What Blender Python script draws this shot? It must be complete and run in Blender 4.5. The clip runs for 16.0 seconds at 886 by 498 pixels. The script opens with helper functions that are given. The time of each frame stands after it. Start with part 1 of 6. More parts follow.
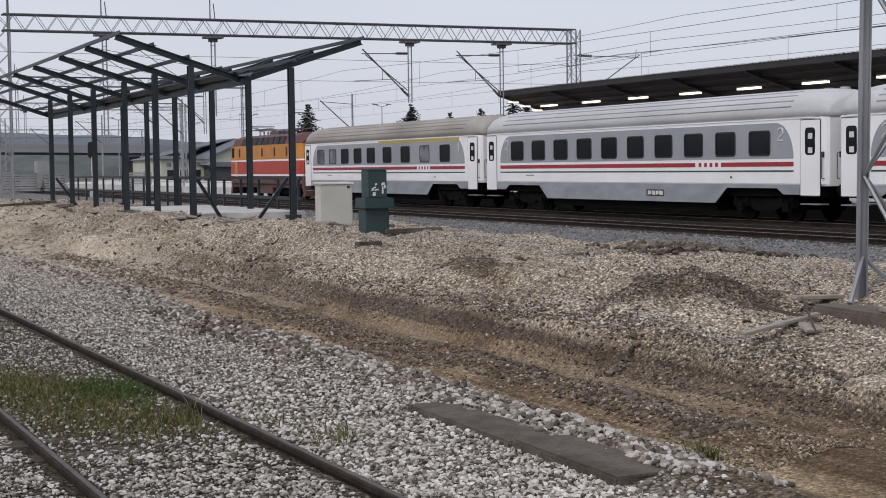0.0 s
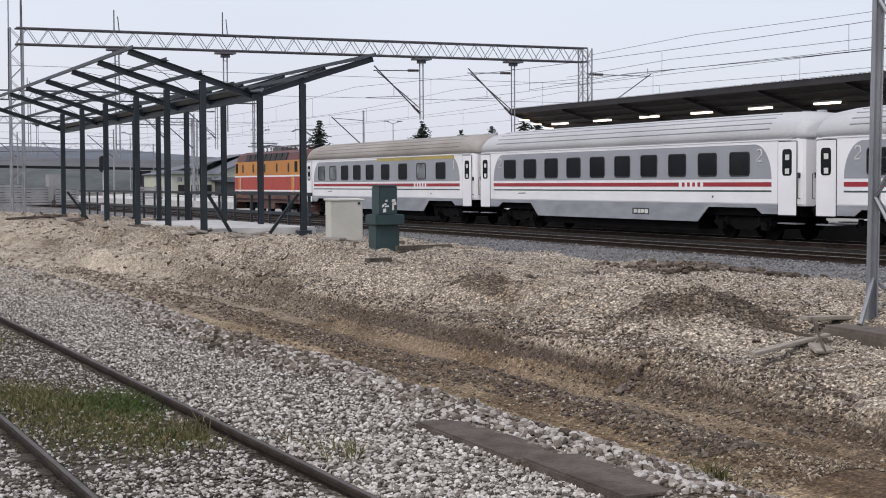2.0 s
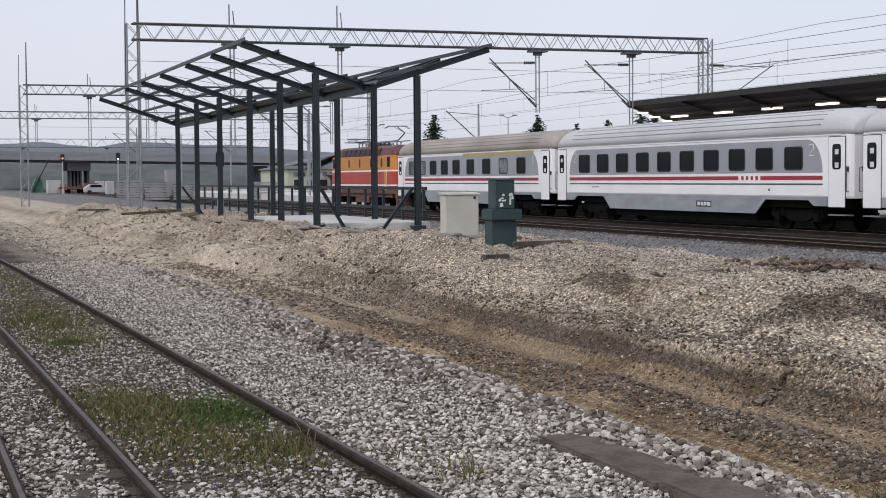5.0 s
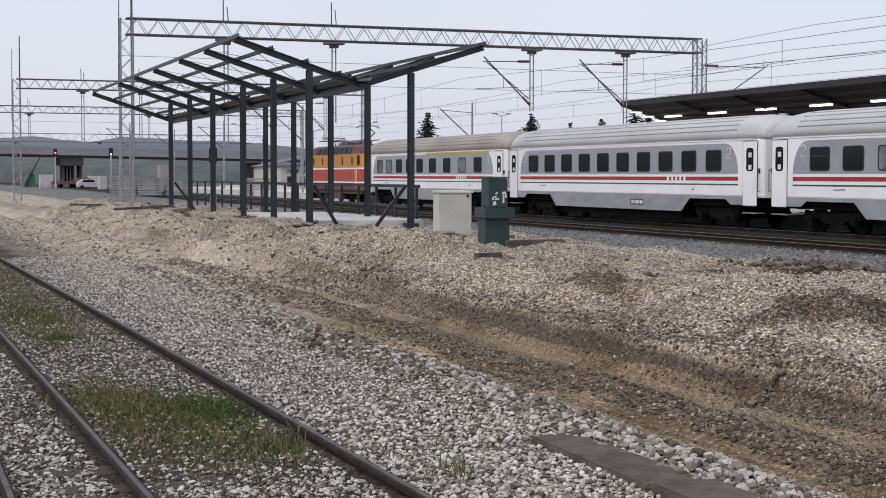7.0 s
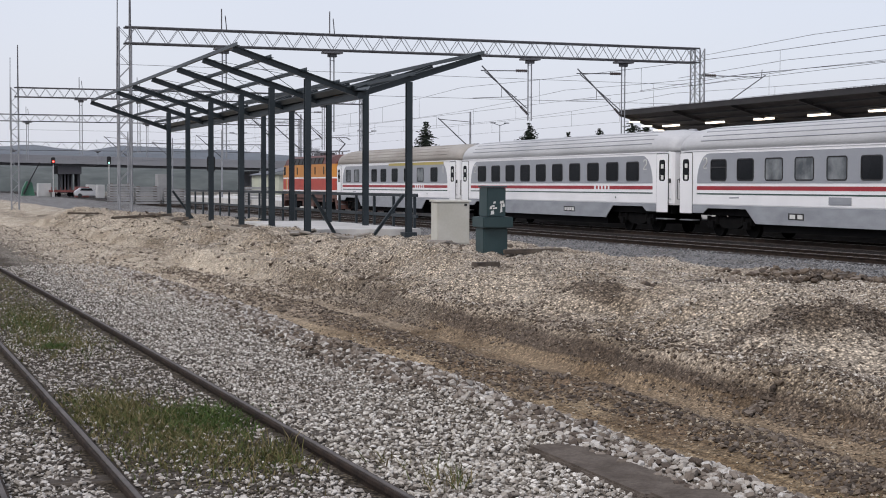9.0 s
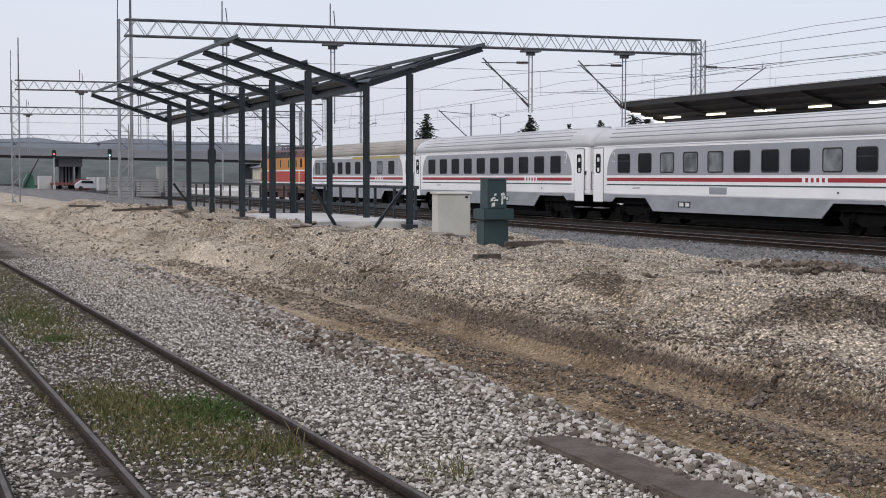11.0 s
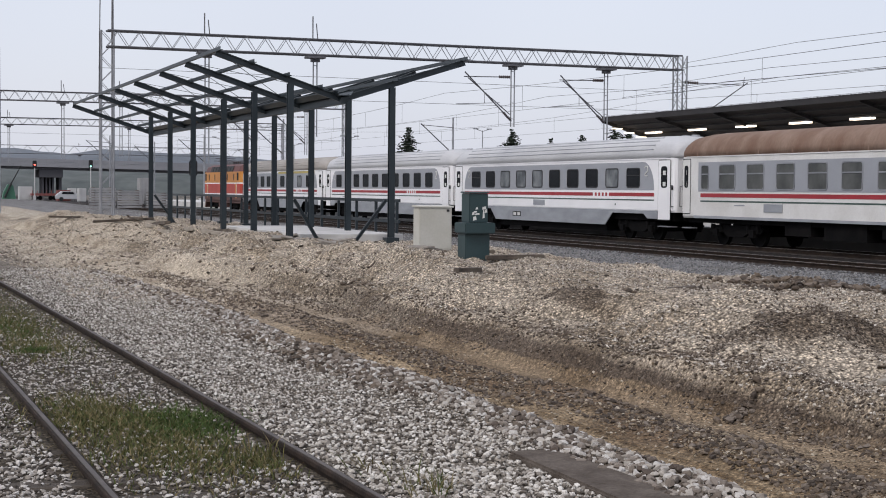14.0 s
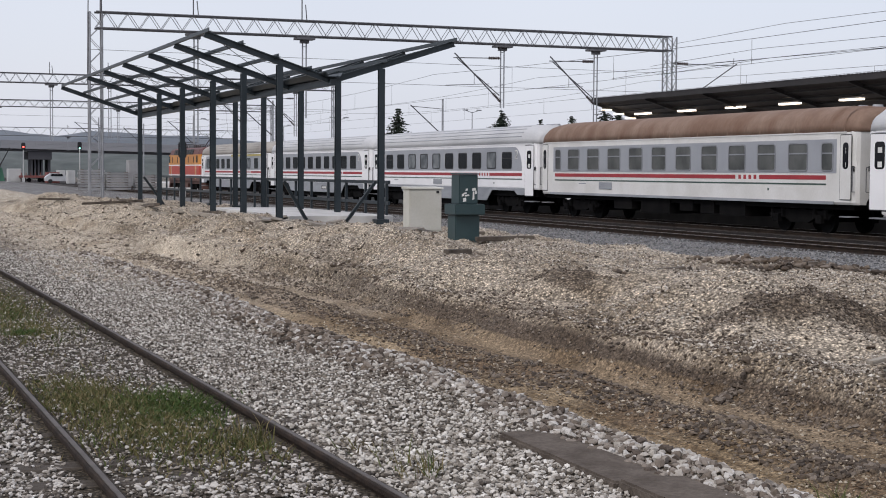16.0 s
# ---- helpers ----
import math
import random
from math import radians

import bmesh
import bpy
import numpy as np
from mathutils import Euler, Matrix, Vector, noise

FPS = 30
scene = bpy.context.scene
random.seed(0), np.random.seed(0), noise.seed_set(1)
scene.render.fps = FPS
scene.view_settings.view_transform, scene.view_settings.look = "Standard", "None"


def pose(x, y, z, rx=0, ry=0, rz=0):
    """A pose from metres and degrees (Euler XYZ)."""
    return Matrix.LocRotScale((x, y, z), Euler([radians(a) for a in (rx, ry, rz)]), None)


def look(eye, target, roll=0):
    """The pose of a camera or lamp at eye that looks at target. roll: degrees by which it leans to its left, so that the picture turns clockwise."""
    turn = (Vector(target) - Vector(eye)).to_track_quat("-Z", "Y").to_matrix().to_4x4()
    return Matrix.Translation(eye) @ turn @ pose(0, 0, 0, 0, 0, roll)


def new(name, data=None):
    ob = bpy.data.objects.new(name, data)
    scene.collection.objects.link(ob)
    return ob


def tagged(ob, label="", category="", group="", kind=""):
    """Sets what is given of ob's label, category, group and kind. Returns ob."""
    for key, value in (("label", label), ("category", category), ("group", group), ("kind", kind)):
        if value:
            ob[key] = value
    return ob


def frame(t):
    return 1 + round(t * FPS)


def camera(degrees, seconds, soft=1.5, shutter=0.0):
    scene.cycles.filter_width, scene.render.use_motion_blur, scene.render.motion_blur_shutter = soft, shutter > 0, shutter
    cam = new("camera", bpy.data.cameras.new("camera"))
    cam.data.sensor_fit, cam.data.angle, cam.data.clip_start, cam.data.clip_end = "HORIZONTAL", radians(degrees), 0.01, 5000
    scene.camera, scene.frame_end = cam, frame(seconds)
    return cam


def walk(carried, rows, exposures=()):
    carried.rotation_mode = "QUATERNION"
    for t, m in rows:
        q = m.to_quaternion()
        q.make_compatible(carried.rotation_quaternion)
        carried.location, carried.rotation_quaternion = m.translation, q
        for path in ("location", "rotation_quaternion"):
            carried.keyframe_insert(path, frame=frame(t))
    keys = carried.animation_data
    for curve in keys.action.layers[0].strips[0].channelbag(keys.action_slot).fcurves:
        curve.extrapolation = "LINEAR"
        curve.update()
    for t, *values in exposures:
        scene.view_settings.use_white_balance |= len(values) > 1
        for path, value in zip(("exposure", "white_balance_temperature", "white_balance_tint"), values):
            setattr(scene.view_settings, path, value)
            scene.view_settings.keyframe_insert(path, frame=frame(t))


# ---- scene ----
PATH = [
    (0, -0.37, -1.038, 2.023, 86.883, 0.775, -24.53),
    (0.5, -0.37, -1.038, 2.023, 87.423, 0.656, -24.619),
    (1, -0.37, -1.038, 2.023, 87.693, 0.462, -24.496),
    (1.5, -0.37, -1.038, 2.023, 87.412, 0.462, -24.475),
    (2, -0.37, -1.038, 2.023, 87.525, 0.267, -24.135),
    (2.5, -0.37, -1.038, 2.023, 87.826, 0.412, -22.558),
    (3, -0.37, -1.038, 2.023, 87.391, 0.62, -20.422),
    (3.2, -0.37, -1.038, 2.023, 87.291, 0.647, -20.112),
    (5.3, 0, 0, 2, 87.389, 0.293, -19.741),
    (5.5, 0, 0, 2, 87.865, 0.185, -19.665),
    (6, 0, 0, 2, 88.116, -0.215, -20.097),
    (6.5, 0, 0, 2, 88.002, -0.3, -20.188),
    (7, 0, 0, 2, 87.274, -0.093, -20.115),
    (7.5, 0, 0, 2, 87.316, -0.176, -20.22),
    (8, 0, 0, 2, 88.015, -0.236, -19.985),
    (8.5, 0, 0, 2, 88.085, -0.223, -20.202),
    (9, 0, 0, 2, 87.613, -0.176, -20.191),
    (11.3, 0, 0, 2, 87.264, -0.079, -20.193),
    (11.5, 0, 0, 2, 87.231, -0.063, -20.432),
    (12, 0, 0, 2, 87.626, -0.105, -20.257),
    (12.5, 0, 0, 2, 87.675, -0.203, -20.628),
    (13, 0, 0, 2, 87.221, -0.109, -20.617),
    (13.5, 0, 0, 2, 87.611, -0.261, -20.681),
    (14, 0, 0, 2, 87.826, -0.506, -20.846),
    (14.5, 0, 0, 2, 87.389, -0.439, -20.978),
    (15, 0, 0, 2, 87.019, -0.426, -21.15),
    (15.5, 0, 0, 2, 87.128, -0.605, -21.254),
    (16, 0, 0, 2, 87.137, -0.41, -21.228),
]
cam = camera(32.22, 16.0, soft=1.0)
walk(cam, [(t, pose(*v)) for t, *v in PATH], exposures=[(0, -0.14), (0.5, 0.08), (3.2, 0.05), (5.3, 0.02), (16, 0.02)])

# ---- overcast light ----
world = bpy.data.worlds.new("overcast_sky")
scene.world = world
world.use_nodes = True
wn, wl = world.node_tree.nodes, world.node_tree.links
sky = wn.new("ShaderNodeTexSky")
sky.sky_type, sky.sun_disc = "NISHITA", False
sky.sun_elevation, sky.sun_rotation = radians(45), radians(240)
sky.dust_density = 3.0
sky_part = wn.new("ShaderNodeMix")
sky_part.data_type, sky_part.blend_type = "RGBA", "MIX"
sky_part.inputs[0].default_value = 0.04
cloud = wn.new("ShaderNodeTexNoise")
cloud.inputs["Scale"].default_value, cloud.inputs["Detail"].default_value = 1.4, 3.0
cloud_ramp = wn.new("ShaderNodeValToRGB")
cloud_ramp.color_ramp.elements[0].position, cloud_ramp.color_ramp.elements[1].position = 0.3, 0.75
cloud_ramp.color_ramp.elements[0].color = (0.65, 0.672, 0.785, 1)
cloud_ramp.color_ramp.elements[1].color = (0.755, 0.772, 0.865, 1)
wc = wn.new("ShaderNodeTexCoord")
wl.new(wc.outputs["Generated"], cloud.inputs["Vector"])
wl.new(cloud.outputs["Fac"], cloud_ramp.inputs["Fac"])
wl.new(cloud_ramp.outputs["Color"], sky_part.inputs[6])
wl.new(sky.outputs["Color"], sky_part.inputs[7])
wl.new(sky_part.outputs[2], wn["Background"].inputs["Color"])
wn["Background"].inputs["Strength"].default_value = 0.9

sun_lamp = bpy.data.lights.new("sun", "SUN")
sun_lamp.energy, sun_lamp.angle, sun_lamp.color = 1.45, radians(14), (1.0, 0.945, 0.91)
sun = new("sun", sun_lamp)
sun.matrix_world = look((0, 0, 50), (38, 22, 6))


# ---- materials ----
def nodes_of(name):
    m = bpy.data.materials.new(name)
    m.use_nodes = True
    return m, m.node_tree.nodes, m.node_tree.links, m.node_tree.nodes["Principled BSDF"]


def mat(name, a, b=None, scale=3.0, rough=0.6, metal=0.0, bump=0.0, bscale=40.0, grain=0.15, spec=0.5, stretch=(1, 1, 1), emit=None, power=0.0):
    """Two colours mixed by a broad noise, darkened a little by a fine one, with fine relief."""
    m, n, l, p = nodes_of(name)
    b = b or tuple(c * 0.8 for c in a)
    tc, mp = n.new("ShaderNodeTexCoord"), n.new("ShaderNodeMapping")
    mp.inputs["Scale"].default_value = stretch
    l.new(tc.outputs["Object"], mp.inputs["Vector"])
    broad, fine = n.new("ShaderNodeTexNoise"), n.new("ShaderNodeTexNoise")
    broad.inputs["Scale"].default_value, broad.inputs["Detail"].default_value = scale, 5.0
    fine.inputs["Scale"].default_value, fine.inputs["Detail"].default_value = bscale, 3.0
    l.new(mp.outputs["Vector"], broad.inputs["Vector"]), l.new(mp.outputs["Vector"], fine.inputs["Vector"])
    ramp = n.new("ShaderNodeValToRGB")
    ramp.color_ramp.elements[0].position, ramp.color_ramp.elements[1].position = 0.36, 0.66
    ramp.color_ramp.elements[0].color, ramp.color_ramp.elements[1].color = (*a, 1), (*b, 1)
    l.new(broad.outputs["Fac"], ramp.inputs["Fac"])
    mul = n.new("ShaderNodeMix")
    mul.data_type, mul.blend_type = "RGBA", "MULTIPLY"
    mul.inputs[0].default_value = grain
    l.new(ramp.outputs["Color"], mul.inputs[6]), l.new(fine.outputs["Fac"], mul.inputs[7])
    l.new(mul.outputs[2], p.inputs["Base Color"])
    p.inputs["Roughness"].default_value, p.inputs["Metallic"].default_value = rough, metal
    p.inputs["Specular IOR Level"].default_value = spec
    if bump:
        bm_ = n.new("ShaderNodeBump")
        bm_.inputs["Strength"].default_value, bm_.inputs["Distance"].default_value = bump, 0.02
        l.new(fine.outputs["Fac"], bm_.inputs["Height"]), l.new(bm_.outputs["Normal"], p.inputs["Normal"])
    if emit:
        p.inputs["Emission Color"].default_value, p.inputs["Emission Strength"].default_value = (*emit, 1), power
    return m


def stone_mat(name, colours, rough=0.9):
    """Stones that vary one by one."""
    m, n, l, p = nodes_of(name)
    geo, ramp = n.new("ShaderNodeNewGeometry"), n.new("ShaderNodeValToRGB")
    l.new(geo.outputs["Random Per Island"], ramp.inputs["Fac"])
    ramp.color_ramp.interpolation = "CONSTANT"
    e = ramp.color_ramp.elements
    while len(e) < len(colours):
        e.new(0.5)
    for i, c in enumerate(colours):
        e[i].position, e[i].color = i / len(colours), (*c, 1)
    tc, nz = n.new("ShaderNodeTexCoord"), n.new("ShaderNodeTexNoise")
    nz.inputs["Scale"].default_value = 60.0
    l.new(tc.outputs["Object"], nz.inputs["Vector"])
    mul = n.new("ShaderNodeMix")
    mul.data_type, mul.blend_type = "RGBA", "MULTIPLY"
    mul.inputs[0].default_value = 0.5
    l.new(ramp.outputs["Color"], mul.inputs[6]), l.new(nz.outputs["Fac"], mul.inputs[7])
    l.new(mul.outputs[2], p.inputs["Base Color"])
    p.inputs["Roughness"].default_value = rough
    p.inputs["Specular IOR Level"].default_value = 0.25
    return m


# ragged spots of dark earth dug up on the bank: x, y and half-widths
EARTH = [(8.45, 12.9, 0.85, 0.55), (9.35, 12.5, 0.5, 0.45), (8.35, 17.4, 0.35, 0.9), (9.0, 21.5, 0.45, 1.2), (8.2, 27.0, 0.4, 1.8)]


def ground_mat():
    """Ballast, dirt road, gravel bank and main-line ballast, strip by strip across the tracks."""
    m, n, l, p = nodes_of("ground_soil")
    geo, sep = n.new("ShaderNodeNewGeometry"), n.new("ShaderNodeSeparateXYZ")
    l.new(geo.outputs["Position"], sep.inputs[0])

    def noise_at(scale, detail=4.0, stretch=None):
        t = n.new("ShaderNodeTexNoise")
        t.inputs["Scale"].default_value, t.inputs["Detail"].default_value = scale, detail
        if stretch:
            mp = n.new("ShaderNodeMapping")
            mp.inputs["Scale"].default_value = stretch
            l.new(geo.outputs["Position"], mp.inputs["Vector"]), l.new(mp.outputs["Vector"], t.inputs["Vector"])
        else:
            l.new(geo.outputs["Position"], t.inputs["Vector"])
        return t.outputs["Fac"]

    def math_(op, a, b):
        t = n.new("ShaderNodeMath")
        t.operation = op
        for i, v in enumerate((a, b)):
            if isinstance(v, (int, float)):
                t.inputs[i].default_value = v
            else:
                l.new(v, t.inputs[i])
        return t.outputs[0]

    def mix(fac, a, b, kind="MIX"):
        t = n.new("ShaderNodeMix")
        t.data_type, t.blend_type = "RGBA", kind
        for i, v in ((0, fac), (6, a), (7, b)):
            if isinstance(v, tuple):
                t.inputs[i].default_value = (*v, 1)
            elif isinstance(v, (int, float)):
                t.inputs[i].default_value = v
            else:
                l.new(v, t.inputs[i])
        return t.outputs[2]

    def ramp(fac, stops):
        t = n.new("ShaderNodeValToRGB")
        while len(t.color_ramp.elements) < len(stops):
            t.color_ramp.elements.new(0.5)
        for e, (pos, c) in zip(t.color_ramp.elements, stops):
            e.position, e.color = pos, (*c, 1)
        l.new(fac, t.inputs["Fac"])
        return t.outputs["Color"]

    def stops(*pairs):
        return [(x / 40.0, c) for x, c in pairs]

    def grey(v):
        return (v, v, v)

    wob = math_("MULTIPLY", math_("SUBTRACT", noise_at(0.7, 5.0), 0.5), 1.0)
    plain = math_("DIVIDE", sep.outputs["X"], 40.0)
    across = math_("DIVIDE", math_("ADD", sep.outputs["X"], wob), 40.0)
    # The brown bed from 25.7 to 34 m is blackened with painted under-train shade.
    strip = ramp(across, stops((0.0, (0.1, 0.086, 0.068)), (2.8, (0.1, 0.086, 0.068)), (3.1, (0.24, 0.22, 0.195)), (4.6, (0.25, 0.222, 0.19)),
                               (4.95, (0.2, 0.165, 0.125)), (5.3, (0.36, 0.285, 0.195)), (5.65, (0.33, 0.26, 0.175)), (5.85, (0.17, 0.122, 0.082)), (6.4, (0.19, 0.138, 0.094)),
                               (6.62, (0.25, 0.195, 0.135)), (7.1, (0.23, 0.178, 0.125)), (7.3, (0.13, 0.102, 0.08)), (8.0, (0.3, 0.255, 0.2)), (9.4, (0.6, 0.54, 0.45)), (12.5, (0.6, 0.545, 0.46)),
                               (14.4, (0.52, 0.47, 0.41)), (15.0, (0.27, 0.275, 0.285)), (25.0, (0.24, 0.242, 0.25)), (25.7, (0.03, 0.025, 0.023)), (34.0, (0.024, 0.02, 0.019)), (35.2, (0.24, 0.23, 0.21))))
    on_road = ramp(across, stops((5.1, grey(0.0)), (5.35, grey(1.0)), (7.2, grey(1.0)), (7.4, grey(0.0))))
    rut = ramp(noise_at(1.0, 3.0, (6.5, 0.12, 0.0)), [(0.36, (0.5, 0.44, 0.37)), (0.5, (0.98, 0.97, 0.95)), (0.64, (1.25, 1.24, 1.21))])
    strip = mix(math_("MULTIPLY", on_road, 0.75), strip, rut, "MULTIPLY")
    low_near = n.new("ShaderNodeMapRange")
    low_near.inputs["From Min"].default_value, low_near.inputs["From Max"].default_value = 10.5, 15.0
    low_near.inputs["To Min"].default_value, low_near.inputs["To Max"].default_value = 0.14, 0.0
    l.new(sep.outputs["Y"], low_near.inputs["Value"])
    slope = ramp(math_("ADD", math_("ADD", sep.outputs["Z"], low_near.outputs[0]), math_("MULTIPLY", wob, 0.1)), [(0.1, (0.12, 0.094, 0.073)), (0.3, (0.125, 0.1, 0.08)), (0.36, (0.34, 0.29, 0.232)), (0.48, (0.46, 0.404, 0.332))])
    on_bank = ramp(plain, stops((6.5, grey(0.0)), (6.6, grey(1.0)), (13.2, grey(1.0)), (13.8, grey(0.0))))
    raised = ramp(math_("ADD", sep.outputs["Z"], math_("MULTIPLY", wob, 0.05)), [(0.13, grey(0.0)), (0.16, grey(1.0))])
    strip = mix(math_("MULTIPLY", on_bank, raised), strip, slope)

    def ellipse(cx, cy, rx, ry):
        dx = math_("DIVIDE", math_("SUBTRACT", sep.outputs["X"], cx), rx)
        dy = math_("DIVIDE", math_("SUBTRACT", sep.outputs["Y"], cy), ry)
        return math_("ADD", math_("MULTIPLY", dx, dx), math_("MULTIPLY", dy, dy))

    near_earth = ellipse(*EARTH[0])
    for spot in EARTH[1:]:
        near_earth = math_("MINIMUM", near_earth, ellipse(*spot))
    ragged = math_("ADD", near_earth, math_("MULTIPLY", math_("SUBTRACT", noise_at(2.4, 6.0), 0.5), 3.2))
    strip = mix(ramp(ragged, [(0.3, grey(0.75)), (1.2, grey(0.0))]), strip, (0.15, 0.12, 0.096))
    far_pale = n.new("ShaderNodeMapRange")
    far_pale.inputs["From Min"].default_value, far_pale.inputs["From Max"].default_value = 19.0, 30.0
    l.new(math_("ADD", sep.outputs["Y"], math_("MULTIPLY", wob, 6.0)), far_pale.inputs["Value"])
    near_x = ramp(plain, stops((3.6, grey(0.0)), (4.8, grey(0.9)), (7.2, grey(0.8)), (8.4, grey(0.3)), (12.0, grey(0.0))))
    strip = mix(math_("MULTIPLY", far_pale.outputs[0], near_x), strip, (0.58, 0.52, 0.43))
    earth = ramp(noise_at(1.1, 6.0, (1.0, 0.55, 1.0)), [(0.38, (0.56, 0.5, 0.43)), (0.54, (1.12, 1.11, 1.1))])
    col = mix(0.65, strip, earth, "MULTIPLY")
    worn = ramp(across, stops((4.9, grey(1.0)), (5.3, grey(0.6)), (7.1, grey(0.6)), (7.6, grey(1.0))))
    vor = n.new("ShaderNodeTexVoronoi")
    vor.inputs["Scale"].default_value = 32.0
    l.new(geo.outputs["Position"], vor.inputs["Vector"])
    bright = n.new("ShaderNodeSeparateColor")
    l.new(vor.outputs["Color"], bright.inputs[0])
    pebble = ramp(bright.outputs[0], [(0.0, (0.38, 0.37, 0.36)), (0.5, (0.95, 0.94, 0.92)), (0.95, (1.75, 1.73, 1.68))])
    col = mix(math_("MULTIPLY", worn, 0.9), col, pebble, "MULTIPLY")
    # Shade in the gaps between pebbles, painted by darkening each cell towards its rim.
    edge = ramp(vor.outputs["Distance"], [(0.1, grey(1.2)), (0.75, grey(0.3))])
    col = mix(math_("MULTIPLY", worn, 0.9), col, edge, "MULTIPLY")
    grit = ramp(noise_at(60.0, 3.0), [(0.36, (0.5, 0.48, 0.46)), (0.6, (1.4, 1.39, 1.36))])
    col = mix(0.75, col, grit, "MULTIPLY")
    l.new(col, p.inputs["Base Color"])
    p.inputs["Roughness"].default_value, p.inputs["Specular IOR Level"].default_value = 0.95, 0.2
    b1, b2 = n.new("ShaderNodeBump"), n.new("ShaderNodeBump")
    b1.inputs["Strength"].default_value, b1.inputs["Distance"].default_value = 0.8, 0.022
    b1.invert = True
    b2.inputs["Strength"].default_value, b2.inputs["Distance"].default_value = 0.7, 0.014
    l.new(vor.outputs["Distance"], b1.inputs["Height"])
    l.new(noise_at(40.0), b2.inputs["Height"])
    l.new(b1.outputs["Normal"], b2.inputs["Normal"]), l.new(b2.outputs["Normal"], p.inputs["Normal"])
    return m


M_GROUND = ground_mat()
M_BALLAST = stone_mat("pale_ballast", [(0.6, 0.56, 0.505), (0.74, 0.7, 0.64), (0.42, 0.38, 0.332), (0.2, 0.174, 0.147), (0.86, 0.825, 0.765), (0.1, 0.084, 0.07), (0.54, 0.5, 0.445), (0.3, 0.268, 0.232), (0.66, 0.62, 0.56)])
M_RIDGE = stone_mat("ridge_stone", [(0.34, 0.3, 0.26), (0.5, 0.46, 0.41), (0.2, 0.165, 0.135), (0.62, 0.59, 0.55), (0.12, 0.095, 0.078), (0.27, 0.23, 0.195)])
M_BALLASTD = stone_mat("earthy_ballast", [(0.5, 0.46, 0.415), (0.66, 0.62, 0.57), (0.34, 0.305, 0.265), (0.16, 0.138, 0.117), (0.72, 0.685, 0.64), (0.09, 0.076, 0.064), (0.38, 0.345, 0.305)])
M_PEBBLE = stone_mat("bank_gravel", [(0.54, 0.485, 0.415), (0.38, 0.33, 0.275), (0.8, 0.745, 0.665), (0.22, 0.185, 0.15), (0.48, 0.425, 0.36), (0.1, 0.08, 0.064), (0.64, 0.585, 0.51), (0.3, 0.256, 0.21)])
M_SANDY = stone_mat("sandy_rubble", [(0.54, 0.475, 0.39), (0.42, 0.36, 0.285), (0.68, 0.61, 0.515), (0.3, 0.25, 0.197), (0.5, 0.435, 0.355), (0.14, 0.112, 0.09)])
M_CLOD = stone_mat("dark_clods", [(0.12, 0.092, 0.07), (0.19, 0.15, 0.115), (0.085, 0.068, 0.055), (0.24, 0.2, 0.165)])
M_ROADP = stone_mat("road_pebble", [(0.36, 0.295, 0.21), (0.22, 0.17, 0.12), (0.56, 0.49, 0.39), (0.13, 0.098, 0.07), (0.3, 0.24, 0.17), (0.09, 0.068, 0.05), (0.24, 0.185, 0.13)])
M_GREYB = stone_mat("grey_ballast", [(0.23, 0.235, 0.245), (0.17, 0.172, 0.18), (0.3, 0.298, 0.295), (0.12, 0.121, 0.123), (0.36, 0.355, 0.35)])
M_RUST = mat("rusty_rail", (0.022, 0.016, 0.013), (0.045, 0.031, 0.023), 6, 0.9, 0.0, 0.3, 60, 0.3, 0.2)
M_RAILTOP = mat("worn_rail_head", (0.075, 0.062, 0.054), (0.12, 0.1, 0.088), 5, 0.6, 0.4, 0.1, 50)
M_SLEEPER = mat("old_sleeper_wood", (0.06, 0.046, 0.036), (0.115, 0.095, 0.075), 4, 0.95, 0, 0.6, 45, 0.4, stretch=(1, 6, 1))
M_CONC = mat("weathered_concrete", (0.36, 0.335, 0.3), (0.25, 0.225, 0.2), 2.5, 0.9, 0, 0.3, 50, 0.3)
M_FOOTING = mat("stained_footing_concrete", (0.2, 0.168, 0.138), (0.12, 0.098, 0.08), 3.0, 0.95, 0, 0.6, 30, 0.5)
M_SLAB = mat("pale_concrete_slab", (0.62, 0.61, 0.59), (0.5, 0.49, 0.47), 1.5, 0.85, 0, 0.2, 40)
M_STEEL = mat("dark_blue_green_steel", (0.012, 0.021, 0.028), (0.02, 0.031, 0.038), 2, 0.45, 0.0, 0.1, 30, 0.3)
M_GALV = mat("galvanised_steel", (0.33, 0.34, 0.36), (0.24, 0.25, 0.27), 1.5, 0.55, 0.35, 0.1, 25)
M_GALVD = mat("dark_weathered_steel", (0.1, 0.1, 0.11), (0.15, 0.15, 0.16), 2, 0.6, 0.3)
M_WIRE = mat("wire_metal", (0.09, 0.09, 0.1), None, 2, 0.5, 0.5)
M_INSUL = mat("brown_insulator", (0.06, 0.035, 0.03), None, 5, 0.3)
M_WHITE = mat("white_coach_paint", (0.9, 0.9, 0.91), (0.83, 0.83, 0.84), 0.6, 0.35, 0, 0.02, 20, 0.05)
M_CREAM = mat("dirty_cream_coach_paint", (0.78, 0.775, 0.755), (0.68, 0.67, 0.64), 0.9, 0.45, 0, 0.03, 20, 0.2)
M_GREYBAND = mat("grey_coach_paint", (0.34, 0.355, 0.385), (0.3, 0.315, 0.345), 0.7, 0.38, 0, 0.02, 20, 0.1)
M_SKIRT = mat("grey_skirt_paint", (0.36, 0.38, 0.41), (0.27, 0.285, 0.31), 0.8, 0.42, 0, 0.03, 20, 0.2, stretch=(1, 1, 3))
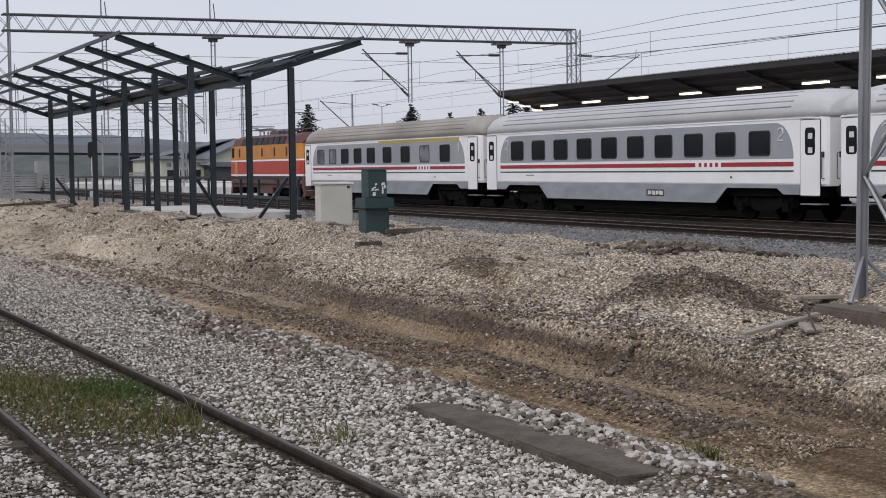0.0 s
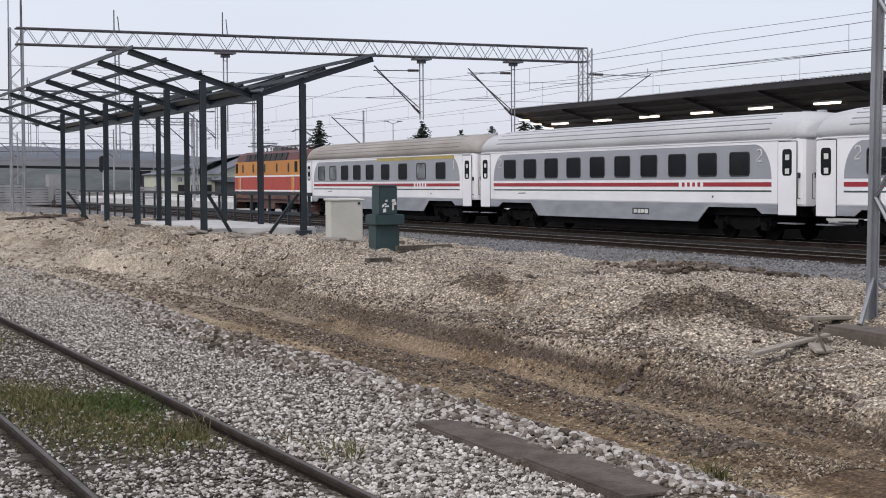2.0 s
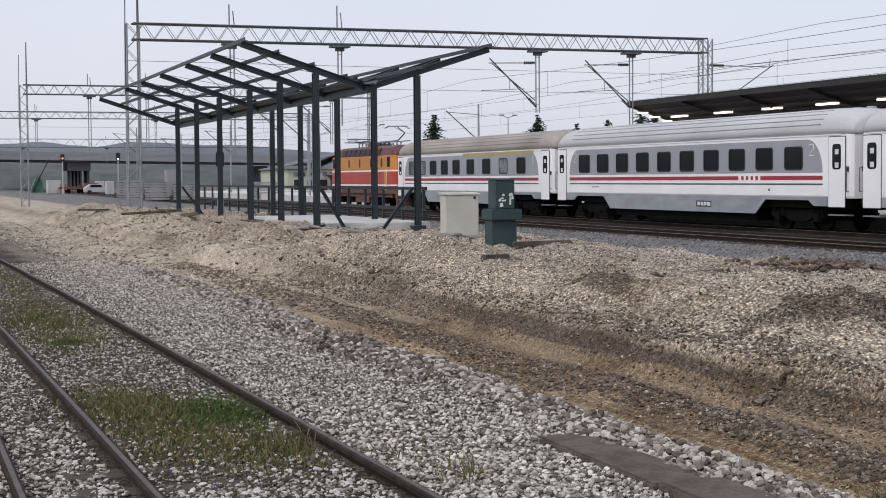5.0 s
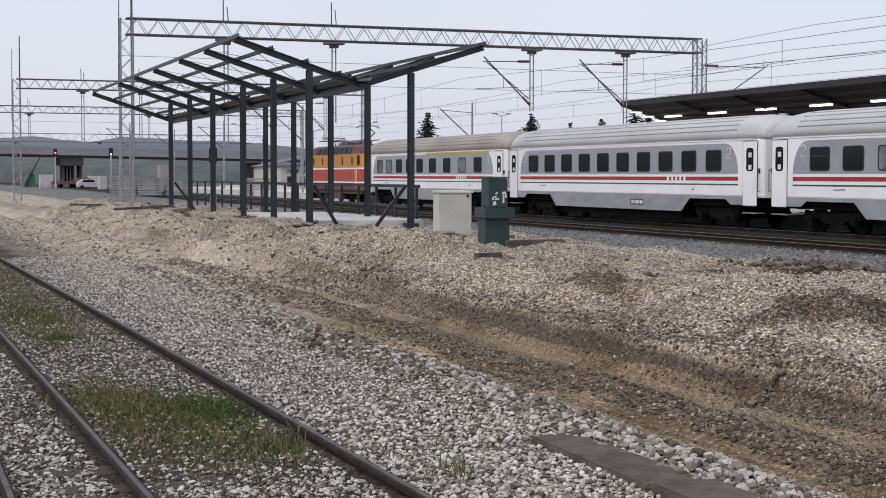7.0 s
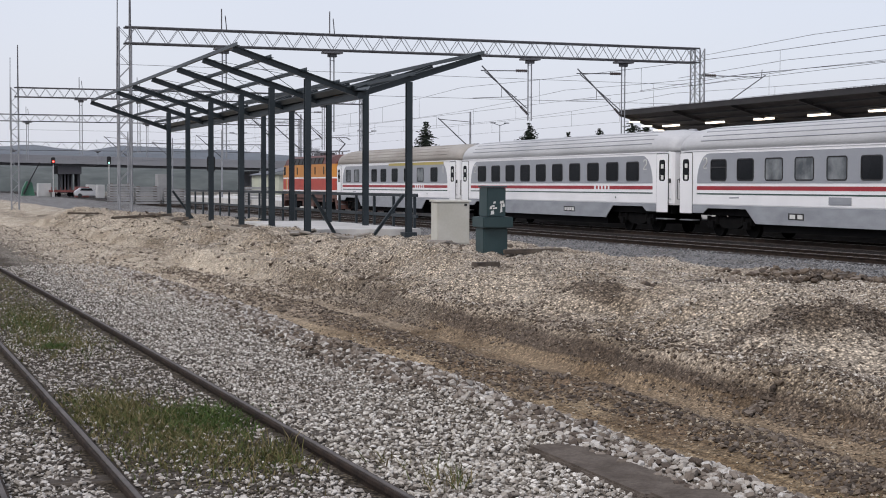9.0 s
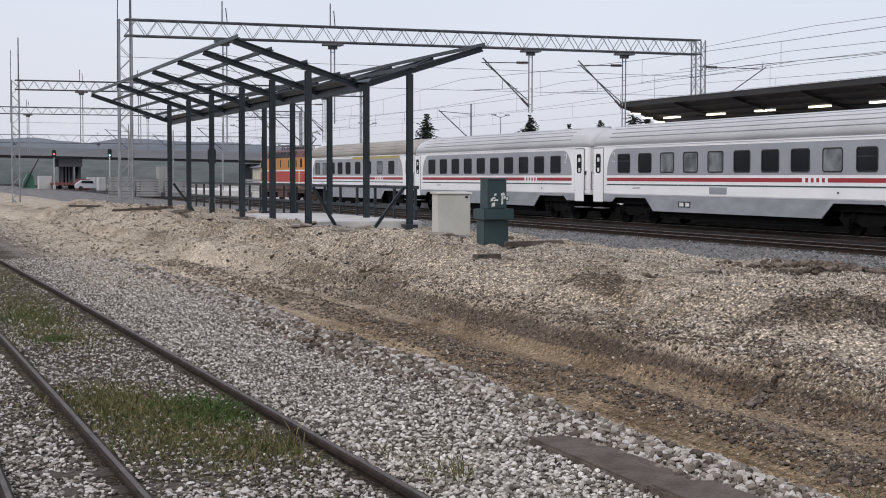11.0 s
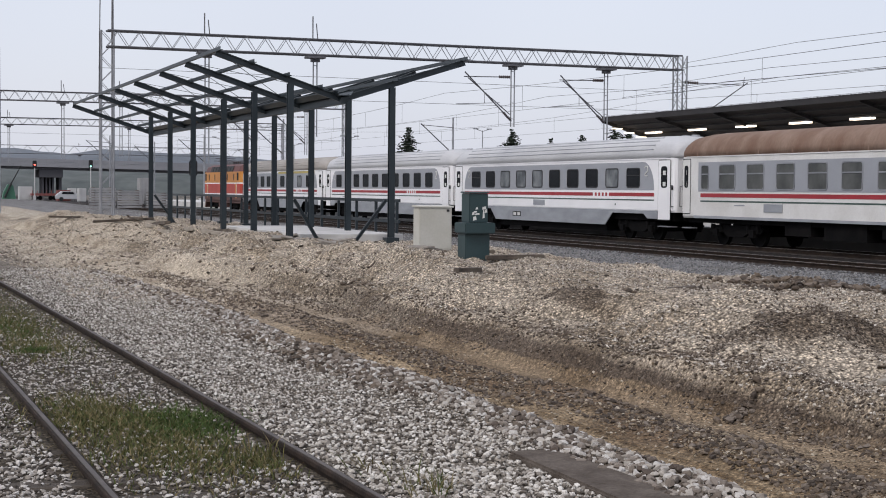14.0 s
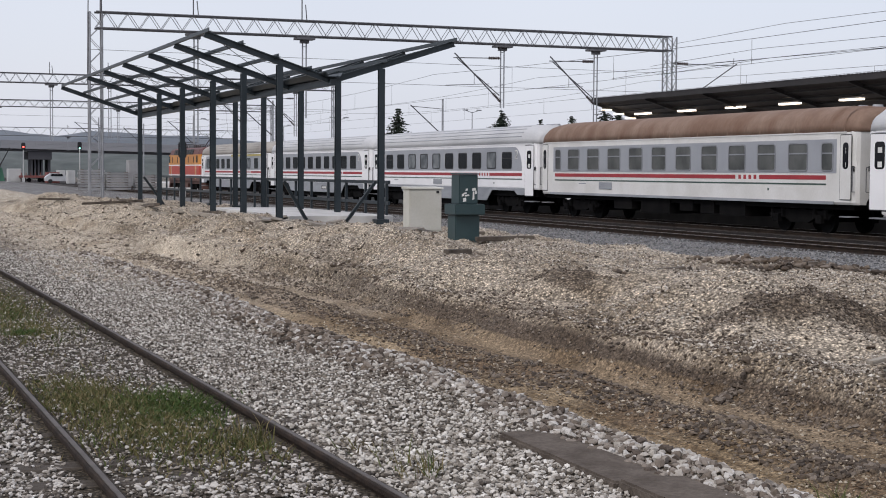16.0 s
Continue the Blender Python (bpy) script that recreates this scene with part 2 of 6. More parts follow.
M_ROOF = mat("grey_coach_roof", (0.56, 0.565, 0.575), (0.46, 0.465, 0.475), 0.8, 0.6, 0, 0.05, 15, 0.2, stretch=(1, 0.3, 1))
M_ROOFB = mat("soiled_beige_coach_roof", (0.4, 0.375, 0.34), (0.3, 0.27, 0.235), 0.7, 0.65, 0, 0.05, 15, 0.3, stretch=(1, 0.3, 1))
M_ROOFR = mat("rusted_coach_roof", (0.2, 0.115, 0.075), (0.29, 0.2, 0.15), 1.1, 0.8, 0, 0.1, 12, 0.4, stretch=(0.5, 1, 0.5))
M_RED = mat("red_stripe_paint", (0.38, 0.026, 0.036), (0.31, 0.022, 0.03), 1, 0.45)
M_GREEN = mat("dark_green_line_paint", (0.05, 0.09, 0.075), None, 1, 0.4)
M_YELLOW = mat("yellow_first_class_stripe", (0.5, 0.4, 0.1), (0.42, 0.34, 0.1), 1, 0.4)
M_GLASS = mat("dark_coach_glass", (0.008, 0.009, 0.011), (0.014, 0.015, 0.018), 0.5, 0.1, 0, 0, 10, 0.1, 0.22)
# Mottled pale tones paint sky and tree reflections onto the glass.
M_GLASSL = mat("pale_reflection_glass", (0.09, 0.1, 0.11), (0.28, 0.3, 0.31), 1.3, 0.12, 0, 0, 10, 0.2, 0.6)
M_GLASSO = mat("dull_old_glass", (0.06, 0.064, 0.063), (0.12, 0.125, 0.12), 1.2, 0.15, 0, 0, 10, 0.1, 0.35)
M_RUBBER = mat("black_rubber", (0.015, 0.015, 0.016), (0.03, 0.03, 0.03), 2, 0.7)
# Near black: the shade beneath the overhanging bodies is put into this colour.
M_UNDER = mat("shade_black_steel", (0.004, 0.004, 0.0045), (0.009, 0.0085, 0.0085), 1.5, 0.9, 0.0, 0.1, 20, 0.15, 0.1)
M_PAPER = mat("white_paper", (0.75, 0.75, 0.72), None, 3, 0.8)
M_ORANGE = mat("orange_loco_paint", (0.6, 0.25, 0.035), (0.52, 0.2, 0.03), 1, 0.4, 0, 0.02, 20, 0.2)
M_LRED = mat("red_loco_paint", (0.5, 0.06, 0.035), (0.42, 0.05, 0.03), 1, 0.42, 0, 0.02, 20, 0.2)
M_LBROWN = mat("brown_loco_frame", (0.1, 0.045, 0.038), (0.14, 0.075, 0.06), 1.2, 0.7)
M_LROOF = mat("maroon_loco_roof", (0.13, 0.04, 0.035), (0.09, 0.04, 0.035), 1.2, 0.6)
M_GREENBOX = mat("dark_green_cabinet_paint", (0.022, 0.05, 0.054), (0.032, 0.062, 0.066), 2, 0.5, 0, 0.05, 25, 0.3)
M_PALEBOX = mat("pale_beige_cabinet", (0.56, 0.55, 0.5), (0.5, 0.49, 0.43), 1.2, 0.6, 0, 0.03, 25, 0.15)
M_CANOPY = mat("dark_canopy_steel", (0.022, 0.02, 0.021), (0.035, 0.031, 0.03), 1, 0.7)
M_CANUNDER = mat("brown_canopy_boards", (0.045, 0.033, 0.028), (0.03, 0.023, 0.02), 1, 0.8, stretch=(1, 4, 1))
M_TUBE = mat("lit_lamp_tube", (0.9, 0.85, 0.75), None, 1, 0.4, emit=(1.0, 0.84, 0.66), power=2.4)


# ---- mesh helpers ----
def box(bm, x0, x1, y0, y1, z0, z1):
    v = [bm.verts.new(c) for c in ((x0, y0, z0), (x1, y0, z0), (x1, y1, z0), (x0, y1, z0), (x0, y0, z1), (x1, y0, z1), (x1, y1, z1), (x0, y1, z1))]
    for f in ((3, 2, 1, 0), (4, 5, 6, 7), (0, 1, 5, 4), (1, 2, 6, 5), (2, 3, 7, 6), (3, 0, 4, 7)):
        bm.faces.new([v[i] for i in f])
    return bm


def prism(bm, poly, axis, a, b):
    """A polygon of two coordinates drawn out along an axis: 'x' takes (y, z), 'y' takes (x, z), 'z' takes (x, y)."""
    def at(p, s):
        return {"x": (s, p[0], p[1]), "y": (p[0], s, p[1]), "z": (p[0], p[1], s)}[axis]
    lo, hi = [bm.verts.new(at(p, a)) for p in poly], [bm.verts.new(at(p, b)) for p in poly]
    n = len(poly)
    for i in range(n):
        bm.faces.new((lo[i], lo[(i + 1) % n], hi[(i + 1) % n], hi[i]))
    bm.faces.new(lo[::-1]), bm.faces.new(hi)
    return bm


def bar(bm, p, q, r, n=6, r2=None):
    """A round bar from p to q."""
    p, q = Vector(p), Vector(q)
    d = (q - p).normalized()
    u = d.orthogonal().normalized()
    w = d.cross(u)
    r2 = r if r2 is None else r2
    ring = [(math.cos(2 * math.pi * i / n), math.sin(2 * math.pi * i / n)) for i in range(n)]
    lo = [bm.verts.new(p + (u * c + w * s) * r) for c, s in ring]
    hi = [bm.verts.new(q + (u * c + w * s) * r2) for c, s in ring]
    for i in range(n):
        bm.faces.new((lo[i], lo[(i + 1) % n], hi[(i + 1) % n], hi[i]))
    bm.faces.new(lo[::-1]), bm.faces.new(hi)
    return bm


def beam(bm, p, q, w, h):
    """An I-shaped beam from p to q, w wide and h high."""
    p, q = Vector(p), Vector(q)
    d = (q - p).normalized()
    side = d.cross(Vector((0, 0, 1)))
    side = side.normalized() if side.length > 1e-4 else Vector((1, 0, 0))
    up = side.cross(d).normalized()
    t = 0.14 * h
    sect = [(-w / 2, -h / 2), (w / 2, -h / 2), (w / 2, -h / 2 + t), (w * 0.08, -h / 2 + t), (w * 0.08, h / 2 - t), (w / 2, h / 2 - t),
            (w / 2, h / 2), (-w / 2, h / 2), (-w / 2, h / 2 - t), (-w * 0.08, h / 2 - t), (-w * 0.08, -h / 2 + t), (-w / 2, -h / 2 + t)]
    lo = [bm.verts.new(p + side * a + up * b) for a, b in sect]
    hi = [bm.verts.new(q + side * a + up * b) for a, b in sect]
    n = len(sect)
    for i in range(n):
        bm.faces.new((lo[i], lo[(i + 1) % n], hi[(i + 1) % n], hi[i]))
    bm.faces.new(lo[::-1]), bm.faces.new(hi)
    return bm


def part(name, bm, material, parent=None, label="", smooth=False, bevel=0.0):
    """Links a bmesh as one mesh object."""
    if bevel:
        bmesh.ops.bevel(bm, geom=bm.edges[:], offset=bevel, segments=2, affect="EDGES", clamp_overlap=True)
    bmesh.ops.recalc_face_normals(bm, faces=bm.faces[:])
    me = bpy.data.meshes.new(name)
    bm.to_mesh(me)
    bm.free()
    me.materials.append(material)
    if smooth:
        for f in me.polygons:
            f.use_smooth = True
    ob = new(name, me)
    if parent:
        ob.parent = parent
    if label:
        ob["label"] = label
    return ob


def NB():
    return bmesh.new()


def thing(name, label, category, group="", at=None):
    ob = new(name)
    ob.empty_display_size = 0.2
    if at:
        ob.location = at
    return tagged(ob, label, category, group)


def array_mesh(name, verts, faces, material):
    """A mesh from numpy arrays of corners and triangles or quads."""
    me = bpy.data.meshes.new(name)
    k = faces.shape[1]
    me.vertices.add(len(verts)), me.loops.add(faces.size), me.polygons.add(len(faces))
    me.vertices.foreach_set("co", verts.astype(np.float32).ravel())
    me.loops.foreach_set("vertex_index", faces.astype(np.int32).ravel())
    me.polygons.foreach_set("loop_start", np.arange(0, faces.size, k, dtype=np.int32))
    me.update(calc_edges=True)
    me.materials.append(material)
    return new(name, me)


# ---- the ground ----
LATTICE = np.random.RandomState(7).rand(256, 256)


def vnoise(x, y):
    xi, yi = np.floor(x).astype(int), np.floor(y).astype(int)
    fx, fy = x - xi, y - yi
    fx, fy = fx * fx * (3 - 2 * fx), fy * fy * (3 - 2 * fy)
    g = lambda i, j: LATTICE[(xi + i) % 256, (yi + j) % 256]
    return (g(0, 0) * (1 - fx) + g(1, 0) * fx) * (1 - fy) + (g(0, 1) * (1 - fx) + g(1, 1) * fx) * fy - 0.5


def fbm(x, y, octaves=4):
    return sum(vnoise(x * 2 ** k + 17 * k, y * 2 ** k + 31 * k) / 2 ** k for k in range(octaves))


def step(a, b, x):
    t = np.clip((x - a) / (b - a), 0, 1)
    return t * t * (3 - 2 * t)


def height(x, y):
    """Height of the ground: near track, dirt road, gravel bank with its plateau, main-line bed."""
    x, y = np.asarray(x, float), np.asarray(y, float)
    near = step(-60, -20, x) * (1 - step(150, 220, y))
    wob = x + 0.4 * fbm(x * 0.25, y * 0.22, 3) + 0.22 * fbm(x * 1.1, y * 0.9, 3)
    foot = 7.25 + 0.25 * np.sin(y * 0.31)
    long = 1 - step(66, 100, y)
    plateau = (0.75 - 0.14 * step(9, 14, x) + 0.1 * fbm(x * 0.5, y * 0.4, 3)) * long
    z = 0.125 - 0.065 * step(4.8, 5.4, x)
    z = z + 0.07 * np.exp(-((wob - 4.98) / 0.3) ** 2)
    z = z - 0.04 * np.exp(-((wob - 5.5) / 0.22) ** 2) - 0.06 * np.exp(-((wob - 6.9) / 0.28) ** 2) + 0.05 * np.exp(-((wob - 6.2) / 0.3) ** 2) * (1 + fbm(x * 2.5, y * 1.2, 3))
    z = z + (plateau - 0.05) * (0.5 * step(foot, foot + 0.38, wob) + 0.5 * step(foot + 0.4, foot + 1.7, wob))
    hump = np.exp(-((x - 8.75) / 0.55) ** 2)
    z = z + 0.2 * hump * np.maximum(0, fbm(x * 0.3 + 5, y * 0.45, 2) + 0.12) * long
    bowl = np.exp(-(((x - 9.0) / 1.35) ** 2 + ((y - 10.9 + 0.5 * fbm(x * 0.9, y * 0.7, 3)) / 1.75) ** 2) ** 2)
    z = z - 0.4 * bowl * step(7.4, 8.2, x)
    rough = step(7.2, 8.2, wob) * (1 - step(13.7, 15.0, x))
    z = z + rough * (1 - 0.55 * step(8.9, 9.9, x)) * (1 - 0.5 * bowl) * (0.34 * fbm(x * 1.1, y * 1.1, 4) + 0.07 * fbm(x * 5, y * 5, 2))
    z = z + 0.02 * fbm(x * 2.2, y * 2.2, 4) + 0.012 * fbm(x * 9, y * 9, 2)
    bed = step(13.7, 15.4, x + 0.5 * fbm(x * 0.3, y * 0.3, 2))
    z = z * (1 - bed) + bed * (-0.16 + 0.02 * fbm(x * 3, y * 3, 2))
    return z * near


def spread(lo, hi, d0, grow):
    v, d = [lo], d0
    while v[-1] < hi:
        v.append(v[-1] + d)
        d *= grow
    return v


def make_ground():
    xs = sorted({-3000.0, -900.0, -200.0, -60.0, -20.0, -8.0, *np.arange(-4, 2, 0.25), *np.arange(2, 10.5, 0.065), *np.arange(10.5, 19, 0.11),
                 *np.arange(19, 48, 1.0), *[60.0, 100.0, 220.0, 500.0, 1100.0, 3000.0]})
    ys = sorted({-3000.0, -800.0, -200.0, -50.0, -10.0, 0.0, 3.0, *spread(5.0, 75.0, 0.055, 1.0062), *spread(78.0, 260.0, 4.0, 1.05), 400.0, 700.0, 1400.0, 3500.0})
    X, Y = np.meshgrid(np.array(xs), np.array(ys))
    V = np.stack([X, Y, height(X, Y)], -1).reshape(-1, 3)
    ny, nx = X.shape
    i = (np.arange(ny - 1)[:, None] * nx + np.arange(nx - 1)[None]).ravel()
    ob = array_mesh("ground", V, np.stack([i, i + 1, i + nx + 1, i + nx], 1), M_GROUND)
    for f in ob.data.polygons:
        f.use_smooth = True
    tagged(ob, "bare ground of pale ballast, brown dirt road and gravel bank", "ground", kind="structure")
    return ob


make_ground()

PHI = (1 + 5 ** 0.5) / 2
ICO = np.array([(-1, PHI, 0), (1, PHI, 0), (-1, -PHI, 0), (1, -PHI, 0), (0, -1, PHI), (0, 1, PHI), (0, -1, -PHI), (0, 1, -PHI), (PHI, 0, -1), (PHI, 0, 1), (-PHI, 0, -1), (-PHI, 0, 1)]) / 1.9
ICO_F = np.array([(0, 11, 5), (0, 5, 1), (0, 1, 7), (0, 7, 10), (0, 10, 11), (1, 5, 9), (5, 11, 4), (11, 10, 2), (10, 7, 6), (7, 1, 8),
                  (3, 9, 4), (3, 4, 2), (3, 2, 6), (3, 6, 8), (3, 8, 9), (4, 9, 5), (2, 4, 11), (6, 2, 10), (8, 6, 7), (9, 8, 1)])


OCT = np.array([(1, 0, 0), (-1, 0, 0), (0, 1, 0), (0, -1, 0), (0, 0, 1), (0, 0, -1)], float)
OCT_F = np.array([(0, 2, 4), (2, 1, 4), (1, 3, 4), (3, 0, 4), (2, 0, 5), (1, 2, 5), (3, 1, 5), (0, 3, 5)])


def stones(name, x, y, size, material, label, sink=0.25, flat=0.7, seed=1, lite=False):
    """Many angular stones lying on the ground, as one object."""
    r = np.random.RandomState(seed)
    n = len(x)
    base, faces = (OCT, OCT_F) if lite else (ICO, ICO_F)
    m = len(base)
    shape = base[None] * (1 + 0.6 * (r.rand(n, m, 1) - 0.5)) + 0.5 * (r.rand(n, m, 3) - 0.5)
    shape = shape * (np.stack([r.uniform(0.7, 1.25, n), r.uniform(0.6, 1.0, n), r.uniform(flat * 0.7, flat * 1.2, n)], 1) * size[:, None] / 2)[:, None]
    a, b = r.rand(n) * 6.283, (r.rand(n) - 0.5) * 0.9
    ca, sa, cb, sb = np.cos(a)[:, None], np.sin(a)[:, None], np.cos(b)[:, None], np.sin(b)[:, None]
    px, pz = shape[..., 0] * cb - shape[..., 2] * sb, shape[..., 0] * sb + shape[..., 2] * cb
    qx, qy = px * ca - shape[..., 1] * sa, px * sa + shape[..., 1] * ca
    z = height(x, y)
    V = np.stack([qx + x[:, None], qy + y[:, None], pz + (z + size * sink)[:, None]], -1).reshape(-1, 3)
    F = (faces[None] + m * np.arange(n)[:, None, None]).reshape(-1, 3)
    ob = array_mesh(name, V, F, material)
    ob.data.shade_flat()
    return tagged(ob, label, "gravel", kind="stuff")


# ---- tracks ----
RAIL = [(-0.07, 0.0), (0.07, 0.0), (0.07, 0.012), (0.012, 0.03), (0.012, 0.112), (0.036, 0.122), (0.036, 0.15), (0.03, 0.156), (-0.03, 0.156), (-0.036, 0.15), (-0.036, 0.122), (-0.012, 0.112), (-0.012, 0.03), (-0.07, 0.012)]


def rail(line, ztop, parent, name="rail", head=None):
    """A flat-bottomed rail along points (x, y), with its worn head as a part."""
    bm = NB()
    rings = [[bm.verts.new((x + a, y, ztop - 0.158 + b)) for a, b in RAIL] for x, y in line]
    n = len(RAIL)
    for p, q in zip(rings, rings[1:]):
        for i in range(n):
            bm.faces.new((p[i], p[(i + 1) % n], q[(i + 1) % n], q[i]))
    bm.faces.new(rings[0][::-1]), bm.faces.new(rings[-1])
    ob = part(name, bm, M_RUST, parent)
    bm = NB()
    top = [[bm.verts.new((x + a, y, ztop + b)) for a, b in ((-0.016, -0.004), (-0.014, 0.003), (0.018, 0.003), (0.02, -0.004))] for x, y in line]
    for p, q in zip(top, top[1:]):
        for i in range(3):
            bm.faces.new((p[i], p[i + 1], q[i + 1], q[i]))
    part("rail_head", bm, head or M_RAILTOP, ob, "worn bright running surface")
    return ob


def sleeper_mesh(w, h, length):
    bm = NB()
    box(bm, -length / 2, length / 2, -w / 2, w / 2, -h, 0)
    bmesh.ops.bevel(bm, geom=bm.edges[:], offset=0.015, segments=1, affect="EDGES")
    me = bpy.data.meshes.new("sleeper")
    bm.to_mesh(me)
    bm.free()
    return me


def rail1_x(y):
    return 2.86 - 0.0105 * (y - 8) - 0.00022 * np.maximum(0, y - 8) ** 2


near_track = thing("railway_track", "rusty siding track with weedy wooden sleepers", "railway track")
ys_ = [float(v) for v in np.concatenate([np.arange(-30, 60, 1.5), np.arange(60, 110, 6)])]
rail([(float(rail1_x(max(y, -5))), y) for y in ys_], 0.2, near_track)
rail([(float(rail1_x(max(y, -5))) - 1.465, y) for y in ys_], 0.2, near_track)
rail([(0.66, y) for y in ys_ if y < 15], 0.19, near_track, "turnout_rail")
sm = sleeper_mesh(0.24, 0.15, 2.5)
sm.materials.append(M_SLEEPER)
sr = random.Random(3)
for i in range(64):
    y = 3.0 + 0.62 * i
    ob = new("sleeper", sm)
    ob.parent = near_track
    ob.location = (float(rail1_x(y)) - 0.73 + sr.uniform(-0.06, 0.06), y + sr.uniform(-0.03, 0.03), 0.115 + sr.uniform(-0.012, 0.012))
    ob.rotation_euler = (0, sr.uniform(-0.01, 0.01), sr.uniform(-0.02, 0.02))


M_DARKBED = mat("dark_sleeper", (0.05, 0.042, 0.038), (0.075, 0.065, 0.058), 2, 0.9)
M_SHINY = mat("polished_rail_head", (0.36, 0.33, 0.3), (0.28, 0.25, 0.23), 3, 0.4, 0.6)


def main_track(xc, name_label):
    t = thing("railway_track", name_label, "railway track", "main line tracks")
    line = [(0.0, float(y)) for y in (-150, 0, 60, 150, 400, 900)]
    for s in (-0.7525, 0.7525):
        rail([(xc + s, y) for _, y in line], 0.0, t, head=M_SHINY)
    bm = NB()
    for i in range(330):
        y = -20 + 0.62 * i
        box(bm, xc - 1.25, xc + 1.25, y - 0.13, y + 0.13, -0.3, -0.14 if i % 2 else -0.145)
    ob = part("sleeper_bed", bm, M_DARKBED, t, "dark sleepers bedded in ballast")
    ob["kind"] = "stuff"
    return t


main_track(26.7, "brown-railed main line track on grey ballast")
main_track(32.2, "main line track carrying the passenger train")

# scattered stones
R = np.random.RandomState(11)


def scatter(n, x0, x1, y0, y1, power=2.2):
    """Places in a strip, denser near its low end in y."""
    u = R.rand(n) ** power
    return R.uniform(x0, x1, n), y0 + (y1 - y0) * u


x, y = scatter(118000, -0.6, 4.75, 6.0, 36.0, 2.0)
keep = (np.abs(x - rail1_x(y)) > 0.1) & (np.abs(x - rail1_x(y) + 1.465) > 0.1)
grass_zone = (x > rail1_x(y) - 1.35) & (x < rail1_x(y) - 0.12) & (fbm(x * 0.5 + 3, y * 0.28 + 9, 3) > -0.06)
keep &= ~(grass_zone & (R.rand(len(x)) < 0.6))
keep &= ~((x > 4.24) & (y < 9.9) & (R.rand(len(x)) < 0.93))
x, y = x[keep], y[keep]
out = x > rail1_x(y)
for part_, far in ((y < 12, False), (y >= 12, True)):
    a_, b_ = out & part_, ~out & part_
    stones("track_ballast", x[a_], y[a_], 0.016 + 0.032 * R.rand(int(a_.sum())) ** 1.8, M_BALLAST, "loose pale grey crushed-stone ballast beside the siding", sink=0.36, flat=0.7, seed=2, lite=far)
    stones("earthy_ballast", x[b_], y[b_], 0.015 + 0.03 * R.rand(int(b_.sum())) ** 1.8, M_BALLASTD, "earthy grey ballast between the siding rails", sink=0.32, flat=0.6, seed=12, lite=far)
x, y = scatter(9000, 4.6, 5.4, 6.5, 34.0, 1.8)
x = x + 0.18 * fbm(y * 0.8, y * 0 + 3.0, 3)
free = (x > 4.58 + 0.1 * fbm(y * 2.0, y * 0, 2)) | (y > 9.95) | (R.rand(len(x)) < 0.06)
x, y = x[free], y[free]
stones("loose_stones", x, y, 0.025 + 0.06 * R.rand(len(x)) ** 1.6, M_RIDGE, "ridge of loose stones along the road edge", seed=3)
x, y = scatter(60000, 5.2, 7.35, 7.0, 36.0, 1.6)
band = np.exp(-((x - 6.12) / 0.34) ** 2) + 0.5 * np.exp(-((x - 5.35) / 0.2) ** 2) + 0.4 * np.exp(-((x - 7.3) / 0.15) ** 2)
clump = R.rand(len(x)) < np.clip((0.12 + 0.75 * band) * (1 + 2.4 * fbm(x * 1.6 + 8, y * 0.45, 3)), 0.04, 1)
x, y = x[clump], y[clump]
stones("road_pebbles", x, y, 0.012 + 0.036 * R.rand(len(x)) ** 2.4, M_ROADP, "small pebbles trodden into the dirt road", sink=0.12, seed=4, lite=True)
x, y = scatter(5200, 5.75, 6.55, 8.0, 34.0, 1.6)
x = x + 0.25 * fbm(y * 0.5, y * 0 + 9.0, 3)
stones("road_clods", x, y, 0.02 + 0.05 * R.rand(len(x)) ** 2.0, M_CLOD, "dark crumbs of earth between the wheel tracks", sink=0.15, flat=0.6, seed=24)
x, y = scatter(180000, 7.3, 13.8, 8.5, 44.0, 1.6)
pick = (R.rand(len(x)) < np.clip(0.6 + 2.4 * fbm(x * 0.8 + 3, y * 0.6, 4), 0.1, 1)) & ((height(x, y) > 0.38 - 0.15 * (1 - step(10.5, 15.0, y))) | (R.rand(len(x)) < 0.07))
for cx, cy, sx, sy in EARTH:
    pick &= (((x - cx) / sx) ** 2 + ((y - cy) / sy) ** 2 + 1.5 * fbm(x * 2, y * 1.5, 2) > 1) | (R.rand(len(x)) < 0.4)
x, y = x[pick], y[pick]
stones("bank_gravel", x, y, 0.011 + 0.036 * R.rand(len(x)) ** 2.2, M_PEBBLE, "pale crushed gravel heaped on the bank", sink=0.28, seed=5, lite=True)
x, y = scatter(24000, 3.4, 13.5, 26.0, 72.0, 1.3)
stones("far_gravel", x, y, 0.02 + 0.1 * R.rand(len(x)) ** 2.5, M_SANDY, "coarse pale gravel along the far end of the bank", sink=0.05, seed=15, lite=True)
x, y = scatter(150, 6.5, 9.5, 26.0, 70.0, 1.0)
stones("far_clods", x, y, R.uniform(0.06, 0.2, len(x)), M_CLOD, "dark clods along the far end of the bank", sink=0.05, flat=0.5, seed=16)
x, y = scatter(5200, 7.0, 7.75, 8.5, 30.0, 1.5)
stones("face_clods", x, y, R.uniform(0.02, 0.06, len(x)), M_CLOD, "dark crumbled earth on the cut face of the bank", sink=0.1, flat=0.7, seed=17, lite=True)
x, y = scatter(190, 7.6, 14.0, 9.5, 62.0, 1.3)
stones("earth_clods", x, y, R.uniform(0.03, 0.1, len(x)), M_CLOD, "dark clods of earth and broken tarmac on the bank", sink=0.1, flat=0.4, seed=6)
